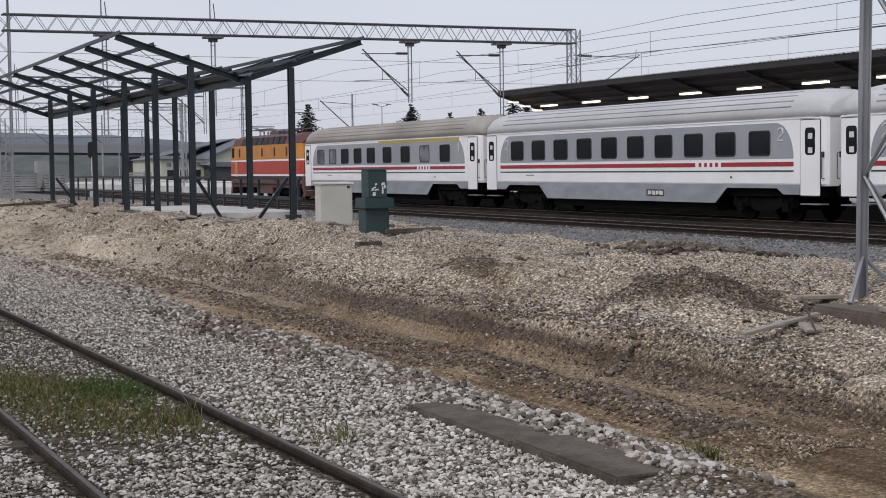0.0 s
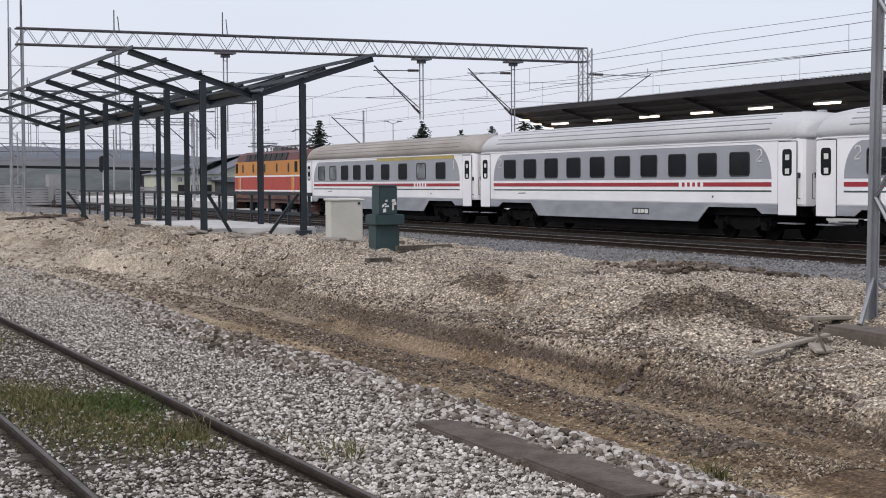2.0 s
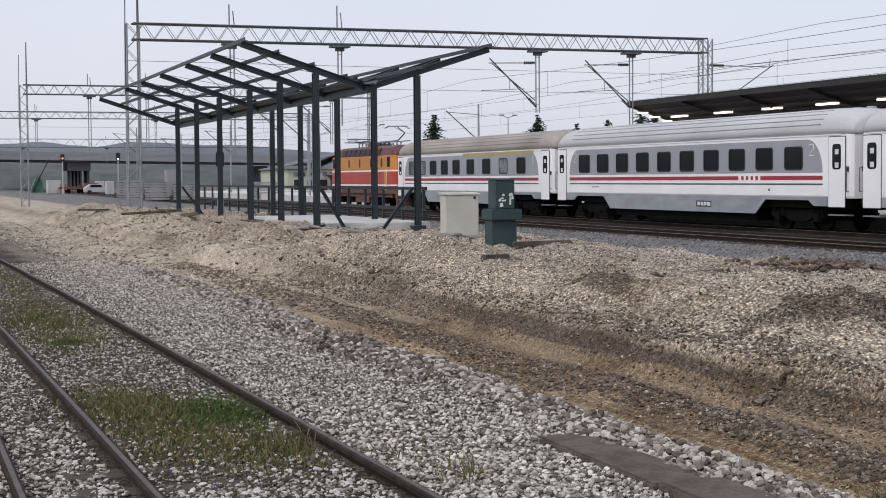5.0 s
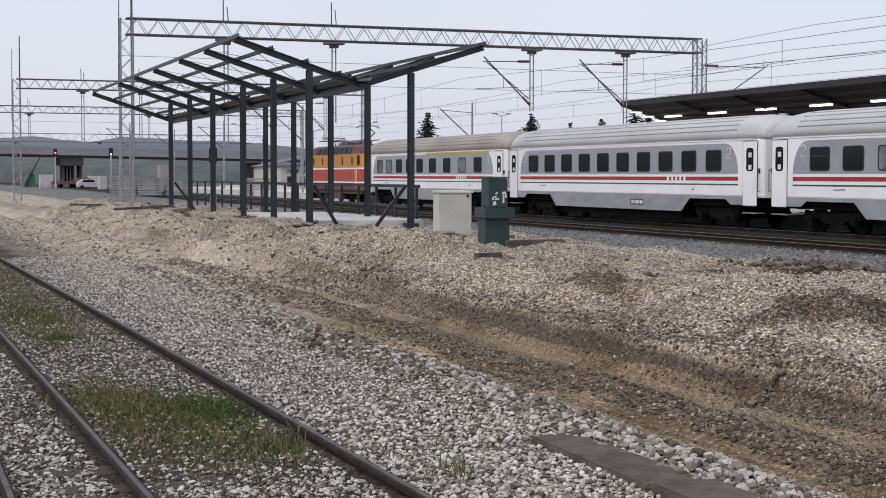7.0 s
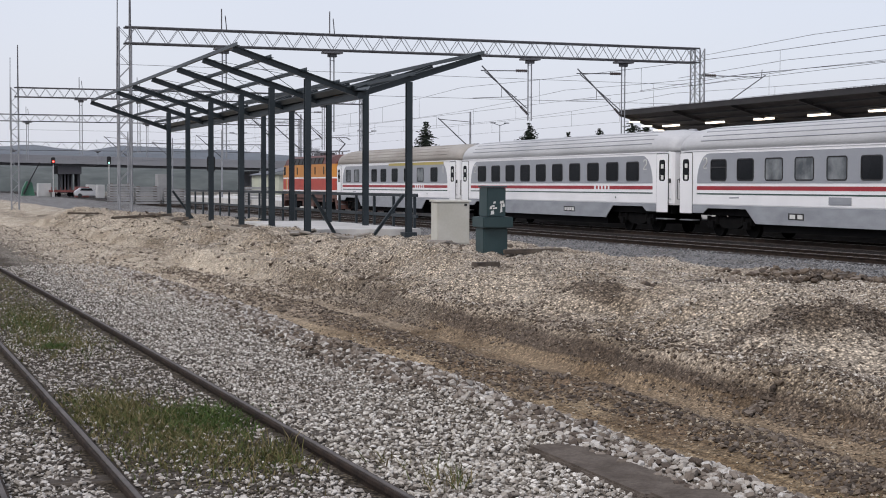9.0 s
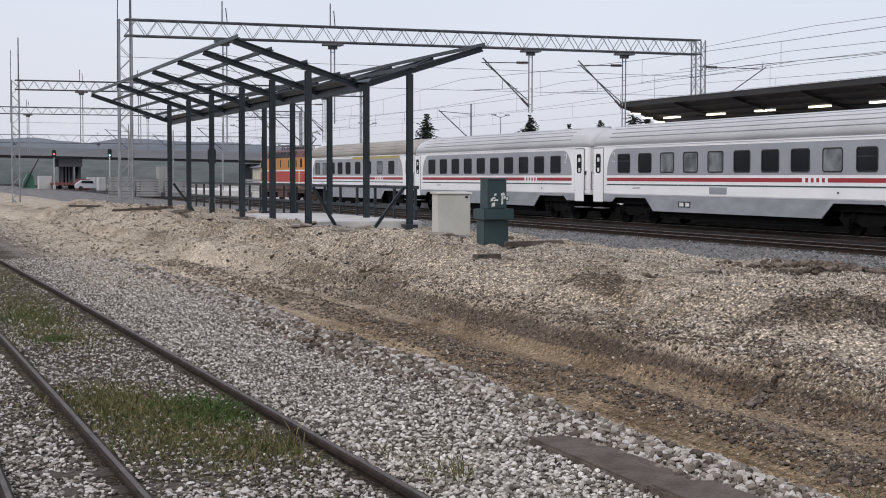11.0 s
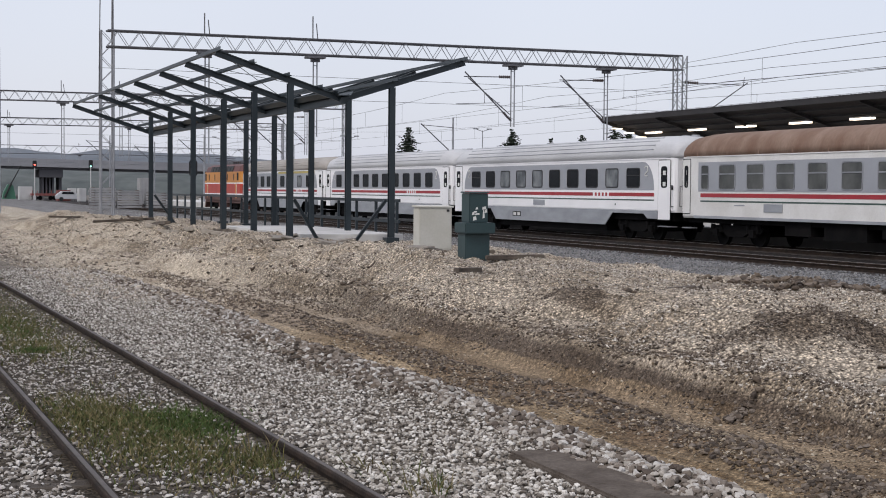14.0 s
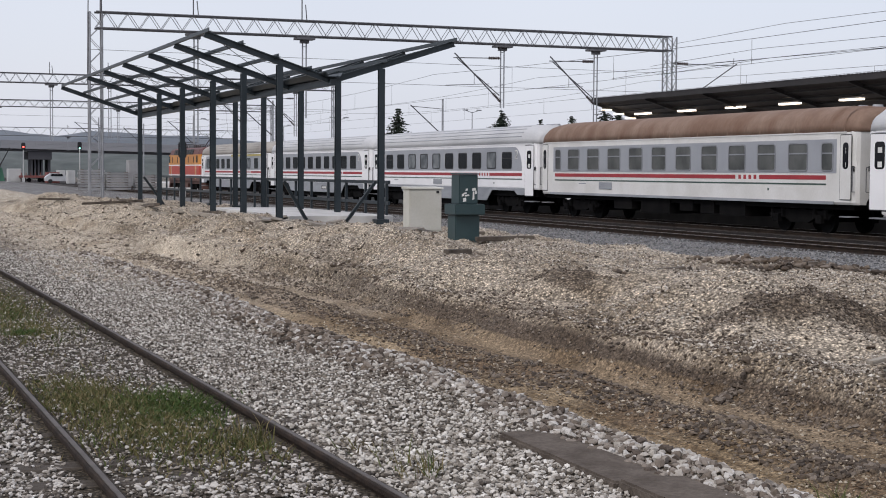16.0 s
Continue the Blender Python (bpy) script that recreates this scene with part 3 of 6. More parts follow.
x, y = scatter(420, 4.35, 5.15, 13.0, 19.5, 1.0)
stones("dark_rubble", x, y, R.uniform(0.04, 0.1, len(x)), M_CLOD, "dark broken rubble at the road edge", sink=0.15, seed=8)
x, y = scatter(16000, 19.0, 25.7, 18.0, 85.0, 1.4)
stones("main_ballast", x, y, R.uniform(0.05, 0.1, len(x)), M_GREYB, "grey crushed ballast of the main line", sink=0.1, seed=7, lite=True)


# ---- platform shelter ----
def shelter():
    t = thing("shelter_frame", "bare dark blue-green steel frame of a butterfly-roof platform shelter", "shelter")
    frames = [37.5, 41.25, 45.0, 49.45, 53.4, 57.15]
    xl, xr, xv, zv = 10.15, 12.85, 11.5, 4.3
    lt, rt = (8.25, 5.36), (14.85, 5.36)

    def roof_z(x):
        return zv + (xv - x) * (lt[1] - zv) / (xv - lt[0]) if x < xv else zv + (x - xv) * (rt[1] - zv) / (rt[0] - xv)

    for y in frames:
        for x in (xl, xr):
            bm = NB()
            beam(bm, (x, y, 0.55), (x, y, roof_z(x) - 0.08), 0.15, 0.15)
            post = part("post", bm, M_STEEL, t)
            bm = NB()
            box(bm, x - 0.17, x + 0.17, y - 0.17, y + 0.17, float(height(x, y)) - 0.1, 0.78)
            part("base_plate", bm, M_STEEL, post)
    for y in frames + [64.5]:
        bm = NB()
        beam(bm, (*[lt[0]], y, lt[1]), (xv, y, zv), 0.1, 0.16)
        part("rafter", bm, M_STEEL, t)
        bm = NB()
        beam(bm, (xv, y, zv), (rt[0], y, rt[1]), 0.1, 0.16)
        part("rafter", bm, M_STEEL, t)
    for i, x in enumerate((8.3, 9.15, 10.05, 10.9, 12.9, 14.8)):
        bm = NB()
        z = roof_z(x) + 0.1
        prism(bm, [(x - 0.035, z - 0.05), (x + 0.035, z - 0.05), (x + 0.035, z - 0.035), (x - 0.02, z - 0.035), (x - 0.02, z + 0.04), (x - 0.035, z + 0.04)], "y", 37.1, 64.6)
        part("purlin", bm, M_STEEL, t)
    bm = NB()
    box(bm, xv - 0.08, xv + 0.08, 37.3, 64.6, zv - 0.12, zv + 0.04)
    part("valley_beam", bm, M_STEEL, t)
    bm = NB()
    prism(bm, [(xv - 0.24, zv + 0.2), (xv - 0.22, zv + 0.2), (xv - 0.15, zv + 0.1), (xv + 0.15, zv + 0.1), (xv + 0.22, zv + 0.2), (xv + 0.24, zv + 0.2), (xv + 0.16, zv + 0.075), (xv - 0.16, zv + 0.075)], "y", 37.2, 64.6)
    part("gutter", bm, M_STEEL, t)
    for a, b in zip(frames, frames[1:]):
        for x0, x1 in ((8.3, 10.9), (12.2, 14.8)):
            for p, q in ((a, b), (b, a)):
                bm = NB()
                bar(bm, (x0, p, roof_z(x0) + 0.05), (x1, q, roof_z(x1) + 0.05), 0.009, 4)
                part("tie_rod", bm, M_STEEL, t)
    for x, y, dx in ((xl, 37.5, 0.75), (xr, 37.5, -0.95), (xl, 57.15, 0.9)):
        bm = NB()
        beam(bm, (x + dx, y, 0.7), (x + dx * 0.15, y, 1.75), 0.08, 0.08)
        part("prop", bm, M_STEEL, t, "short leaning steel prop")
    return t


shelter()


def railing():
    t = thing("railing", "dark steel guard railing along the far side of the platform", "railing")
    x = 13.6
    for z in (1.72, 1.16):
        bm = NB()
        box(bm, x - 0.03, x + 0.03, 39.0, 72.0, z - 0.045, z + 0.045)
        part("rail", bm, M_STEEL, t)
    for i in range(19):
        y = 39.2 + 1.8 * i
        bm = NB()
        box(bm, x - 0.035, x + 0.035, y - 0.035, y + 0.035, 0.55, 1.7)
        part("post", bm, M_STEEL, t)
    return t


railing()


def floor_slab():
    bm = NB()
    box(bm, 10.5, 13.3, 37.8, 47.0, 0.5, 0.86)
    return tagged(part("concrete_slab", bm, M_SLAB, bevel=0.02), "pale concrete floor slab under the steel shelter frame", "slab")


floor_slab()


# ---- cabinets on the bank ----
def pale_cabinet():
    x, y = 11.57, 31.0
    t = thing("equipment_cabinet", "pale beige sheet-metal lineside equipment cabinet", "cabinet")
    bm = NB()
    box(bm, x - 0.37, x + 0.37, y - 0.2, y + 0.2, 0.7, 1.64)
    part("body", bm, M_PALEBOX, t, bevel=0.012)
    bm = NB()
    prism(bm, [(y - 0.23, 1.642), (y + 0.23, 1.642), (y + 0.22, 1.69), (y - 0.22, 1.672)], "x", x - 0.4, x + 0.4)
    part("lid", bm, M_PALEBOX, t)
    bm = NB()
    box(bm, x - 0.345, x + 0.345, y - 0.212, y - 0.203, 0.76, 1.6)
    d = part("door", bm, M_PALEBOX, t)
    bm = NB()
    box(bm, x + 0.24, x + 0.3, y - 0.226, y - 0.214, 1.55, 1.6)
    part("lock", bm, M_RUBBER, d, "small black lock")
    bm = NB()
    box(bm, x - 0.36, x + 0.36, y - 0.2, y + 0.2, 0.5, 0.7)
    part("plinth", bm, M_CONC, t)


def green_cabinet():
    x, y = 10.54, 26.2
    t = thing("switch_cabinet", "dark green steel switch cabinet with wide projecting middle section", "cabinet")
    bm = NB()
    box(bm, x - 0.12, x + 0.25, y - 0.2, y + 0.2, 1.42, 1.96)
    top = part("upper_box", bm, M_GREENBOX, t, bevel=0.015)
    bm = NB()
    box(bm, x - 0.24, x + 0.35, y - 0.32, y + 0.24, 1.225, 1.422)
    part("middle_box", bm, M_GREENBOX, t, bevel=0.015)
    bm = NB()
    box(bm, x - 0.19, x + 0.29, y - 0.2, y + 0.2, 0.55, 1.223)
    part("lower_box", bm, M_GREENBOX, t, bevel=0.015)
    bm = NB()
    prism(bm, [(y - 0.22, 1.962), (y + 0.22, 1.962), (y + 0.21, 1.99), (y - 0.21, 1.985)], "x", x - 0.135, x + 0.265)
    part("lid", bm, M_GREENBOX, t)
    for n_, (a, b, c, d) in enumerate(((-0.1, -0.04, 1.46, 1.54), (-0.06, 0.02, 1.56, 1.6), (-0.09, -0.03, 1.6, 1.64), (-0.12, -0.08, 1.56, 1.62), (-0.05, -0.01, 1.66, 1.71), (0.08, 0.15, 1.66, 1.72), (0.13, 0.17, 1.6, 1.67), (0.09, 0.12, 1.5, 1.66))):
        bm = NB()
        a, b = a + 0.05, b + 0.06
        prism(bm, [(x + a, c), (x + b, c + 0.012), (x + b - 0.01, d), (x + a + 0.008, d - 0.01)], "y", y - 0.206, y - 0.202)
        part("torn_sticker", bm, M_PAPER, top, "torn remains of a white sticker")


pale_cabinet()
green_cabinet()


# ---- catenary gantries ----
def truss(t, bm_web, x0, x1, y, zt, depth, width, n, r=0.045):
    for dy in (-width / 2, width / 2):
        for z in (zt, zt - depth):
            bm = NB()
            bar(bm, (x0, y + dy, z), (x1, y + dy, z), r, 6)
            part("chord", bm, M_GALVD, t, "dark weathered beam chord")
        for i in range(n):
            a, b = x0 + (x1 - x0) * i / n, x0 + (x1 - x0) * (i + 1) / n
            m_ = (a + b) / 2
            bar(bm_web, (a, y + dy, zt - depth), (m_, y + dy, zt), 0.02, 4)
            bar(bm_web, (m_, y + dy, zt), (b, y + dy, zt - depth), 0.02, 4)


def lattice_leg(t, x, y, z0, z1, w=0.55, d=0.45):
    leg = thing_part(t, "leg")
    for dx in (-w / 2, w / 2):
        for dy in (-d / 2, d / 2):
            bm = NB()
            bar(bm, (x + dx, y + dy, z0), (x + dx, y + dy, z1), 0.045, 5)
            part("chord", bm, M_GALV, leg)
    bm = NB()
    n = int((z1 - z0) / 0.55)
    for i in range(n):
        a, b = z0 + (z1 - z0) * i / n, z0 + (z1 - z0) * (i + 1) / n
        s = 1 if i % 2 else -1
        for dy in (-d / 2, d / 2):
            bar(bm, (x - s * w / 2, y + dy, a), (x + s * w / 2, y + dy, b), 0.018, 4)
        for dx in (-w / 2, w / 2):
            bar(bm, (x + dx, y - s * d / 2, a), (x + dx, y + s * d / 2, b), 0.018, 4)
    part("lacing", bm, M_GALV, leg)["kind"] = "stuff"


def thing_part(parent, name):
    ob = new(name)
    ob.empty_display_size = 0.2
    ob.parent = parent
    return ob


def insulator(bm, p, q, n=5, r=0.06):
    p, q = Vector(p), Vector(q)
    bar(bm, p, q, 0.025, 6)
    for i in range(n):
        c = p.lerp(q, (i + 0.5) / n)
        d = (q - p).normalized() * 0.02
        bar(bm, c - d, c + d, r, 8)


def gantry(y, x0, x1, zt, drops, depth=0.7, mast=2.2, n=30, outer=False):
    t = thing("catenary_gantry", "grey lattice-steel portal gantry spanning the tracks with drop posts", "gantry", "catenary gantries")
    lattice_leg(t, x0, y, float(height(x0, y)) - 0.3, zt)
    lattice_leg(t, x1, y, -0.3, zt)
    b = NB()
    truss(t, b, x0, x1, y, zt, depth, 0.5, n)
    part("web", b, M_GALV, t)["kind"] = "stuff"
    if mast:
        bm = NB()
        bar(bm, (x0 + 0.25, y, zt - 0.4), (x0 + 0.25, y, zt + mast), 0.06, 6, 0.04)
        bar(bm, (x0 - 0.35, y, zt - 3.2), (x0 - 0.3, y, zt + mast * 0.7), 0.025, 5)
        part("spike", bm, M_GALVD, t)
    if outer:
        arm = thing_part(t, "outer_bracket")
        bm = NB()
        bar(bm, (x1 + 0.2, y, zt - 1.34), (x1 + 3.9, y, zt - 1.36), 0.022, 5)
        bar(bm, (x1 + 0.5, y, zt - 3.55), (x1 + 4.05, y, zt - 1.24), 0.03, 5)
        bar(bm, (x1 + 3.8, y, zt - 1.36), (x1 + 3.85, y, zt - 0.95), 0.016, 4)
        part("cantilever", bm, M_GALVD, arm)
        bm = NB()
        insulator(bm, (x1 + 0.3, y, zt - 1.34), (x1 + 1.1, y, zt - 1.345), 6, 0.08)
        part("insulator", bm, M_INSUL, arm)
    for x, zlow, up in drops:
        d = thing_part(t, "drop_post")
        bm = NB()
        for s in (-0.09, 0.09):
            bar(bm, (x + s, y, zt - depth - 0.05), (x + s, y, zlow), 0.035, 5)
        for k in range(4):
            zz = zlow + (zt - depth - zlow) * (k + 0.5) / 4
            bar(bm, (x - 0.09, y, zz), (x + 0.09, y, zz), 0.02, 4)
        part("hanger", bm, M_GALV, d)
        bm = NB()
        box(bm, x - 0.45, x + 0.45, y - 0.3, y + 0.3, zt - depth - 0.16, zt - depth - 0.06)
        box(bm, x - 0.2, x + 0.2, y - 0.12, y + 0.12, zt - depth - 0.32, zt - depth - 0.16)
        part("clamp_plate", bm, M_GALVD, d)
        if up:
            bm = NB()
            bar(bm, (x - 0.12, y, zt), (x - 0.12, y, zt + up), 0.03, 5)
            bar(bm, (x + 0.12, y, zt), (x + 0.05, y, zt + up * 0.7), 0.025, 5)
            part("spike", bm, M_GALVD, d)
        else:
            bm = NB()
            foot = zt - 3.58
            bar(bm, (x - 0.05, y, foot), (x - 2.55, y, zt - 1.22), 0.035, 5)
            bar(bm, (x - 0.1, y + 0.12, foot + 0.35), (x - 2.35, y + 0.12, zt - 1.48), 0.026, 5)
            bar(bm, (x - 2.6, y, zt - 1.45), (x - 0.1, y, zt - 1.4), 0.025, 5)
            bar(bm, (x - 3.0, y, zt - 2.8), (x - 0.7, y, zt - 2.68), 0.02, 4)
            bar(bm, (x - 1.5, y, zt - 2.72), (x - 1.5, y, zt - 2.2), 0.014, 4)
            part("cantilever", bm, M_GALVD, d)
            bm = NB()
            insulator(bm, (x - 0.15, y, zt - 1.4), (x - 0.75, y, zt - 1.41), 6, 0.075)
            part("insulator", bm, M_INSUL, d)
            bm = NB()
            insulator(bm, (x - 0.1, y, foot + 0.05), (x - 0.5, y, foot + 0.43), 6, 0.075)
            part("insulator", bm, M_INSUL, d)
    return t


gantry(70.0, 10.45, 39.7, 9.05, [(15.0, 3.2, 1.0), (20.15, 4.5, 1.1), (30.3, 5.2, 0), (35.45, 4.5, 0)], depth=0.72, outer=True)
gantry(120.0, 9.7, 37.2, 9.25, [(14.6, 4.2, 0.9), (19.0, 4.4, 1.0), (29.6, 4.8, 0), (33.8, 4.8, 0)], mast=3.2)
gantry(165.0, 9.0, 44.0, 9.2, [(14.6, 4.4, 0.8), (27.0, 4.6, 0.8)], mast=2.0)
gantry(250.0, 2.0, 60.0, 8.6, [(20.0, 5.0, 0.5), (33.0, 5.0, 0.5)], depth=1.3, mast=0, n=24)


# ---- station canopy behind the train ----
def canopy():
    t = thing("platform_canopy", "long dark steel platform canopy with lit strip lamps beneath", "canopy")
    y0, y1 = -40.0, 71.5
    xa, za, xb, zb, xc, zc = 36.0, 5.78, 39.6, 4.72, 43.2, 5.78
    bm = NB()
    prism(bm, [(xa, za - 0.03), (xb, zb - 0.03), (xc, zc - 0.03), (xc, zc + 0.04), (xb, zb + 0.04), (xa, za + 0.04)], "y", y0, y1)
    part("roof_deck", bm, M_CANUNDER, t, "brown boarded underside")
    bm = NB()
    n = int((y1 - y0) / 0.25)
    for i in range(n):
        y = y0 + 0.25 * i
        prism(bm, [(y, za + 0.05), (y + 0.13, za + 0.05), (y + 0.11, za + 0.1), (y + 0.02, za + 0.1)], "x", xa - 0.08, xa + 1.2)
    part("corrugated_sheet", bm, M_CANOPY, t, "dark corrugated roof sheet edge")
    bm = NB()
    box(bm, xa - 0.06, xa, y0, y1, za - 0.16, za + 0.045)
    part("fascia", bm, M_CANOPY, t)
    for x, z in ((36.7, 5.47), (37.5, 5.25), (38.3, 5.04), (39.1, 4.82)):
        bm = NB()
        box(bm, x - 0.04, x + 0.04, y0, y1, z - 0.06, z + 0.02)
        part("purlin", bm, M_CANOPY, t)
    y = y1 - 0.3
    while y > y0:
        bm = NB()
        beam(bm, (xa, y, za - 0.15), (xb, y, zb - 0.15), 0.1, 0.16)
        part("rafter", bm, M_CANOPY, t)
        bm = NB()
        beam(bm, (xb, y, zb - 0.15), (xc, y, zc - 0.15), 0.1, 0.16)
        part("rafter", bm, M_CANOPY, t)
        bm = NB()
        box(bm, xb - 0.11, xb + 0.11, y - 0.11, y + 0.11, 0.3, zb - 0.1)
        part("column", bm, M_CANOPY, t)
        y -= 5.4
    for x in (36.6, 37.3, 38.0, 38.7):
        bm = NB()
        z = za - (x - xa) * (za - zb) / (xb - xa) - 0.27
        box(bm, x - 0.27, x + 0.27, y1 - 0.62, y1 - 0.5, z - 0.08, z - 0.02)
        part("lamp_tube", bm, M_TUBE, t, "glowing warm white tube")
    y = 69.3
    while y > y0:
        bm = NB()
        box(bm, 37.72, 37.92, y - 0.75, y + 0.75, 5.09, 5.15)
        lamp_ = part("lamp", bm, M_GALV, t, "strip lamp")
        bm = NB()
        box(bm, 37.7, 37.94, y - 0.7, y + 0.7, 5.01, 5.088)
        part("lamp_tube", bm, M_TUBE, lamp_, "glowing warm white tube")
        y -= 4.35


canopy()


def platform(x0, x1, y0, y1, z, label):
    bm = NB()
    box(bm, x0, x1, y0, y1, -0.4, z)
    ob = tagged(part("platform", bm, M_SLAB), label, "platform", kind="structure")
    return ob


# Thin facing added before the platform; its dark colour paints the shade behind the train.
M_FACE = mat("shade_dark_platform_face", (0.04, 0.036, 0.033), (0.06, 0.054, 0.05), 1, 0.9)
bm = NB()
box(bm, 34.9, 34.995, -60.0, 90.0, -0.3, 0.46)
tagged(part("platform_face", bm, M_FACE), "platform edge wall beyond the train, darkened to stand for shade", "wall", kind="structure")
platform(35.0, 44.5, -60.0, 205.0, 0.5, "pale concrete station platform beyond the train")


# ---- the train ----
def coach_section(hw, z0, gutter, top, n=14):
    """Cross-section of a coach: straight sides, rounded roof."""
    pts = [(-hw + 0.06, z0), (-hw, z0 + 0.1), (-hw, gutter - 0.05)]
    roof = []
    for i in range(n + 1):
        a = math.pi * i / n
        c, s = math.cos(a), math.sin(a)
        roof.append((-hw * math.copysign(abs(c) ** 0.72, c), gutter + (top - gutter) * abs(s) ** 0.85))
    return pts, roof


def loft(bm, rings, closed=True):
    """Joins rings of points with faces, and closes both ends."""
    vs = [[bm.verts.new(p) for p in r] for r in rings]
    n = len(vs[0])
    for a, b in zip(vs, vs[1:]):
        for i in range(n if closed else n - 1):
            bm.faces.new((a[i], a[(i + 1) % n], b[(i + 1) % n], b[i]))
    if closed:
        bm.faces.new(vs[0][::-1]), bm.faces.new(vs[-1])
    return bm


def round_rect(y0, y1, z0, z1, r, n=3):
    pts = []
    for cy, cz, a0 in ((y1 - r, z1 - r, 0), (y0 + r, z1 - r, 90), (y0 + r, z0 + r, 180), (y1 - r, z0 + r, 270)):
        for i in range(n + 1):
            a = radians(a0 + 90 * i / n)
            pts.append((cy + r * math.cos(a), cz + r * math.sin(a)))
    return pts


def frame_ring(bm, x0, x1, y0, y1, z0, z1, w, r=0.08):
    """A rounded frame of width w standing from x0 to x1."""
    o, i_ = round_rect(y0 - w, y1 + w, z0 - w, z1 + w, r + w), round_rect(y0, y1, z0, z1, r)
    n = len(o)
    a = [bm.verts.new((x1, *p)) for p in o]
    b = [bm.verts.new((x1, *p)) for p in i_]
    c = [bm.verts.new((x0, *p)) for p in i_]
    d = [bm.verts.new((x0, *p)) for p in o]
    for k in range(n):
        j = (k + 1) % n
        for p, q in ((a, b), (b, c), (d, a)):
            bm.faces.new((p[k], p[j], q[j], q[k]))
    return bm


def bogie(parent, y, keyed):
    bg = thing_part(parent, "bogie")
    bg.location = (0, y, 0)
    bm = NB()
    for s in (-1, 1):
        prism(bm, [(-1.9, 0.62), (-1.7, 0.45), (-0.9, 0.5), (-0.5, 0.34), (0.5, 0.34), (0.9, 0.5), (1.7, 0.45), (1.9, 0.62), (1.5, 0.78), (-1.5, 0.78)], "x", s * 1.0 - 0.07, s * 1.0 + 0.07)
        for yy in (-1.28, 1.28):
            box(bm, s * 1.12 - 0.08, s * 1.12 + 0.08, yy - 0.16, yy + 0.16, 0.34, 0.62)
            bar(bm, (s * 1.08, yy + 0.32, 0.5), (s * 1.08, yy + 0.32, 0.82), 0.09, 8)
            bar(bm, (s * 1.08, yy - 0.32, 0.5), (s * 1.08, yy - 0.32, 0.82), 0.09, 8)
    box(bm, -1.0, 1.0, -0.3, 0.3, 0.4, 0.85)
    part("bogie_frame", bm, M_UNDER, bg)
    for yy in (-1.28, 1.28):
        bm = NB()
        for s in (-0.7525, 0.7525):
            bar(bm, (s - 0.065, 0, 0), (s + 0.065, 0, 0), 0.46, 24)
            bar(bm, (s - 0.085 if s > 0 else s + 0.065, 0, 0), (s - 0.065 if s > 0 else s + 0.085, 0, 0), 0.48, 24)
            for k in range(4):
                a = k * math.pi / 2
                bar(bm, (s * 1.09, 0.22 * math.cos(a), 0.22 * math.sin(a)), (s * 1.1, 0.22 * math.cos(a), 0.22 * math.sin(a)), 0.06, 6)
        bar(bm, (-0.75, 0, 0), (0.75, 0, 0), 0.09, 10)
        w = part("wheelset", bm, M_UNDER, bg, "steel wheels on their axle, darkened for the shade beneath")
        w.location = (0, yy, 0.463)
        keyed.append((w, yy))


WHEELS = []
HW = 1.42
LEFT = -HW


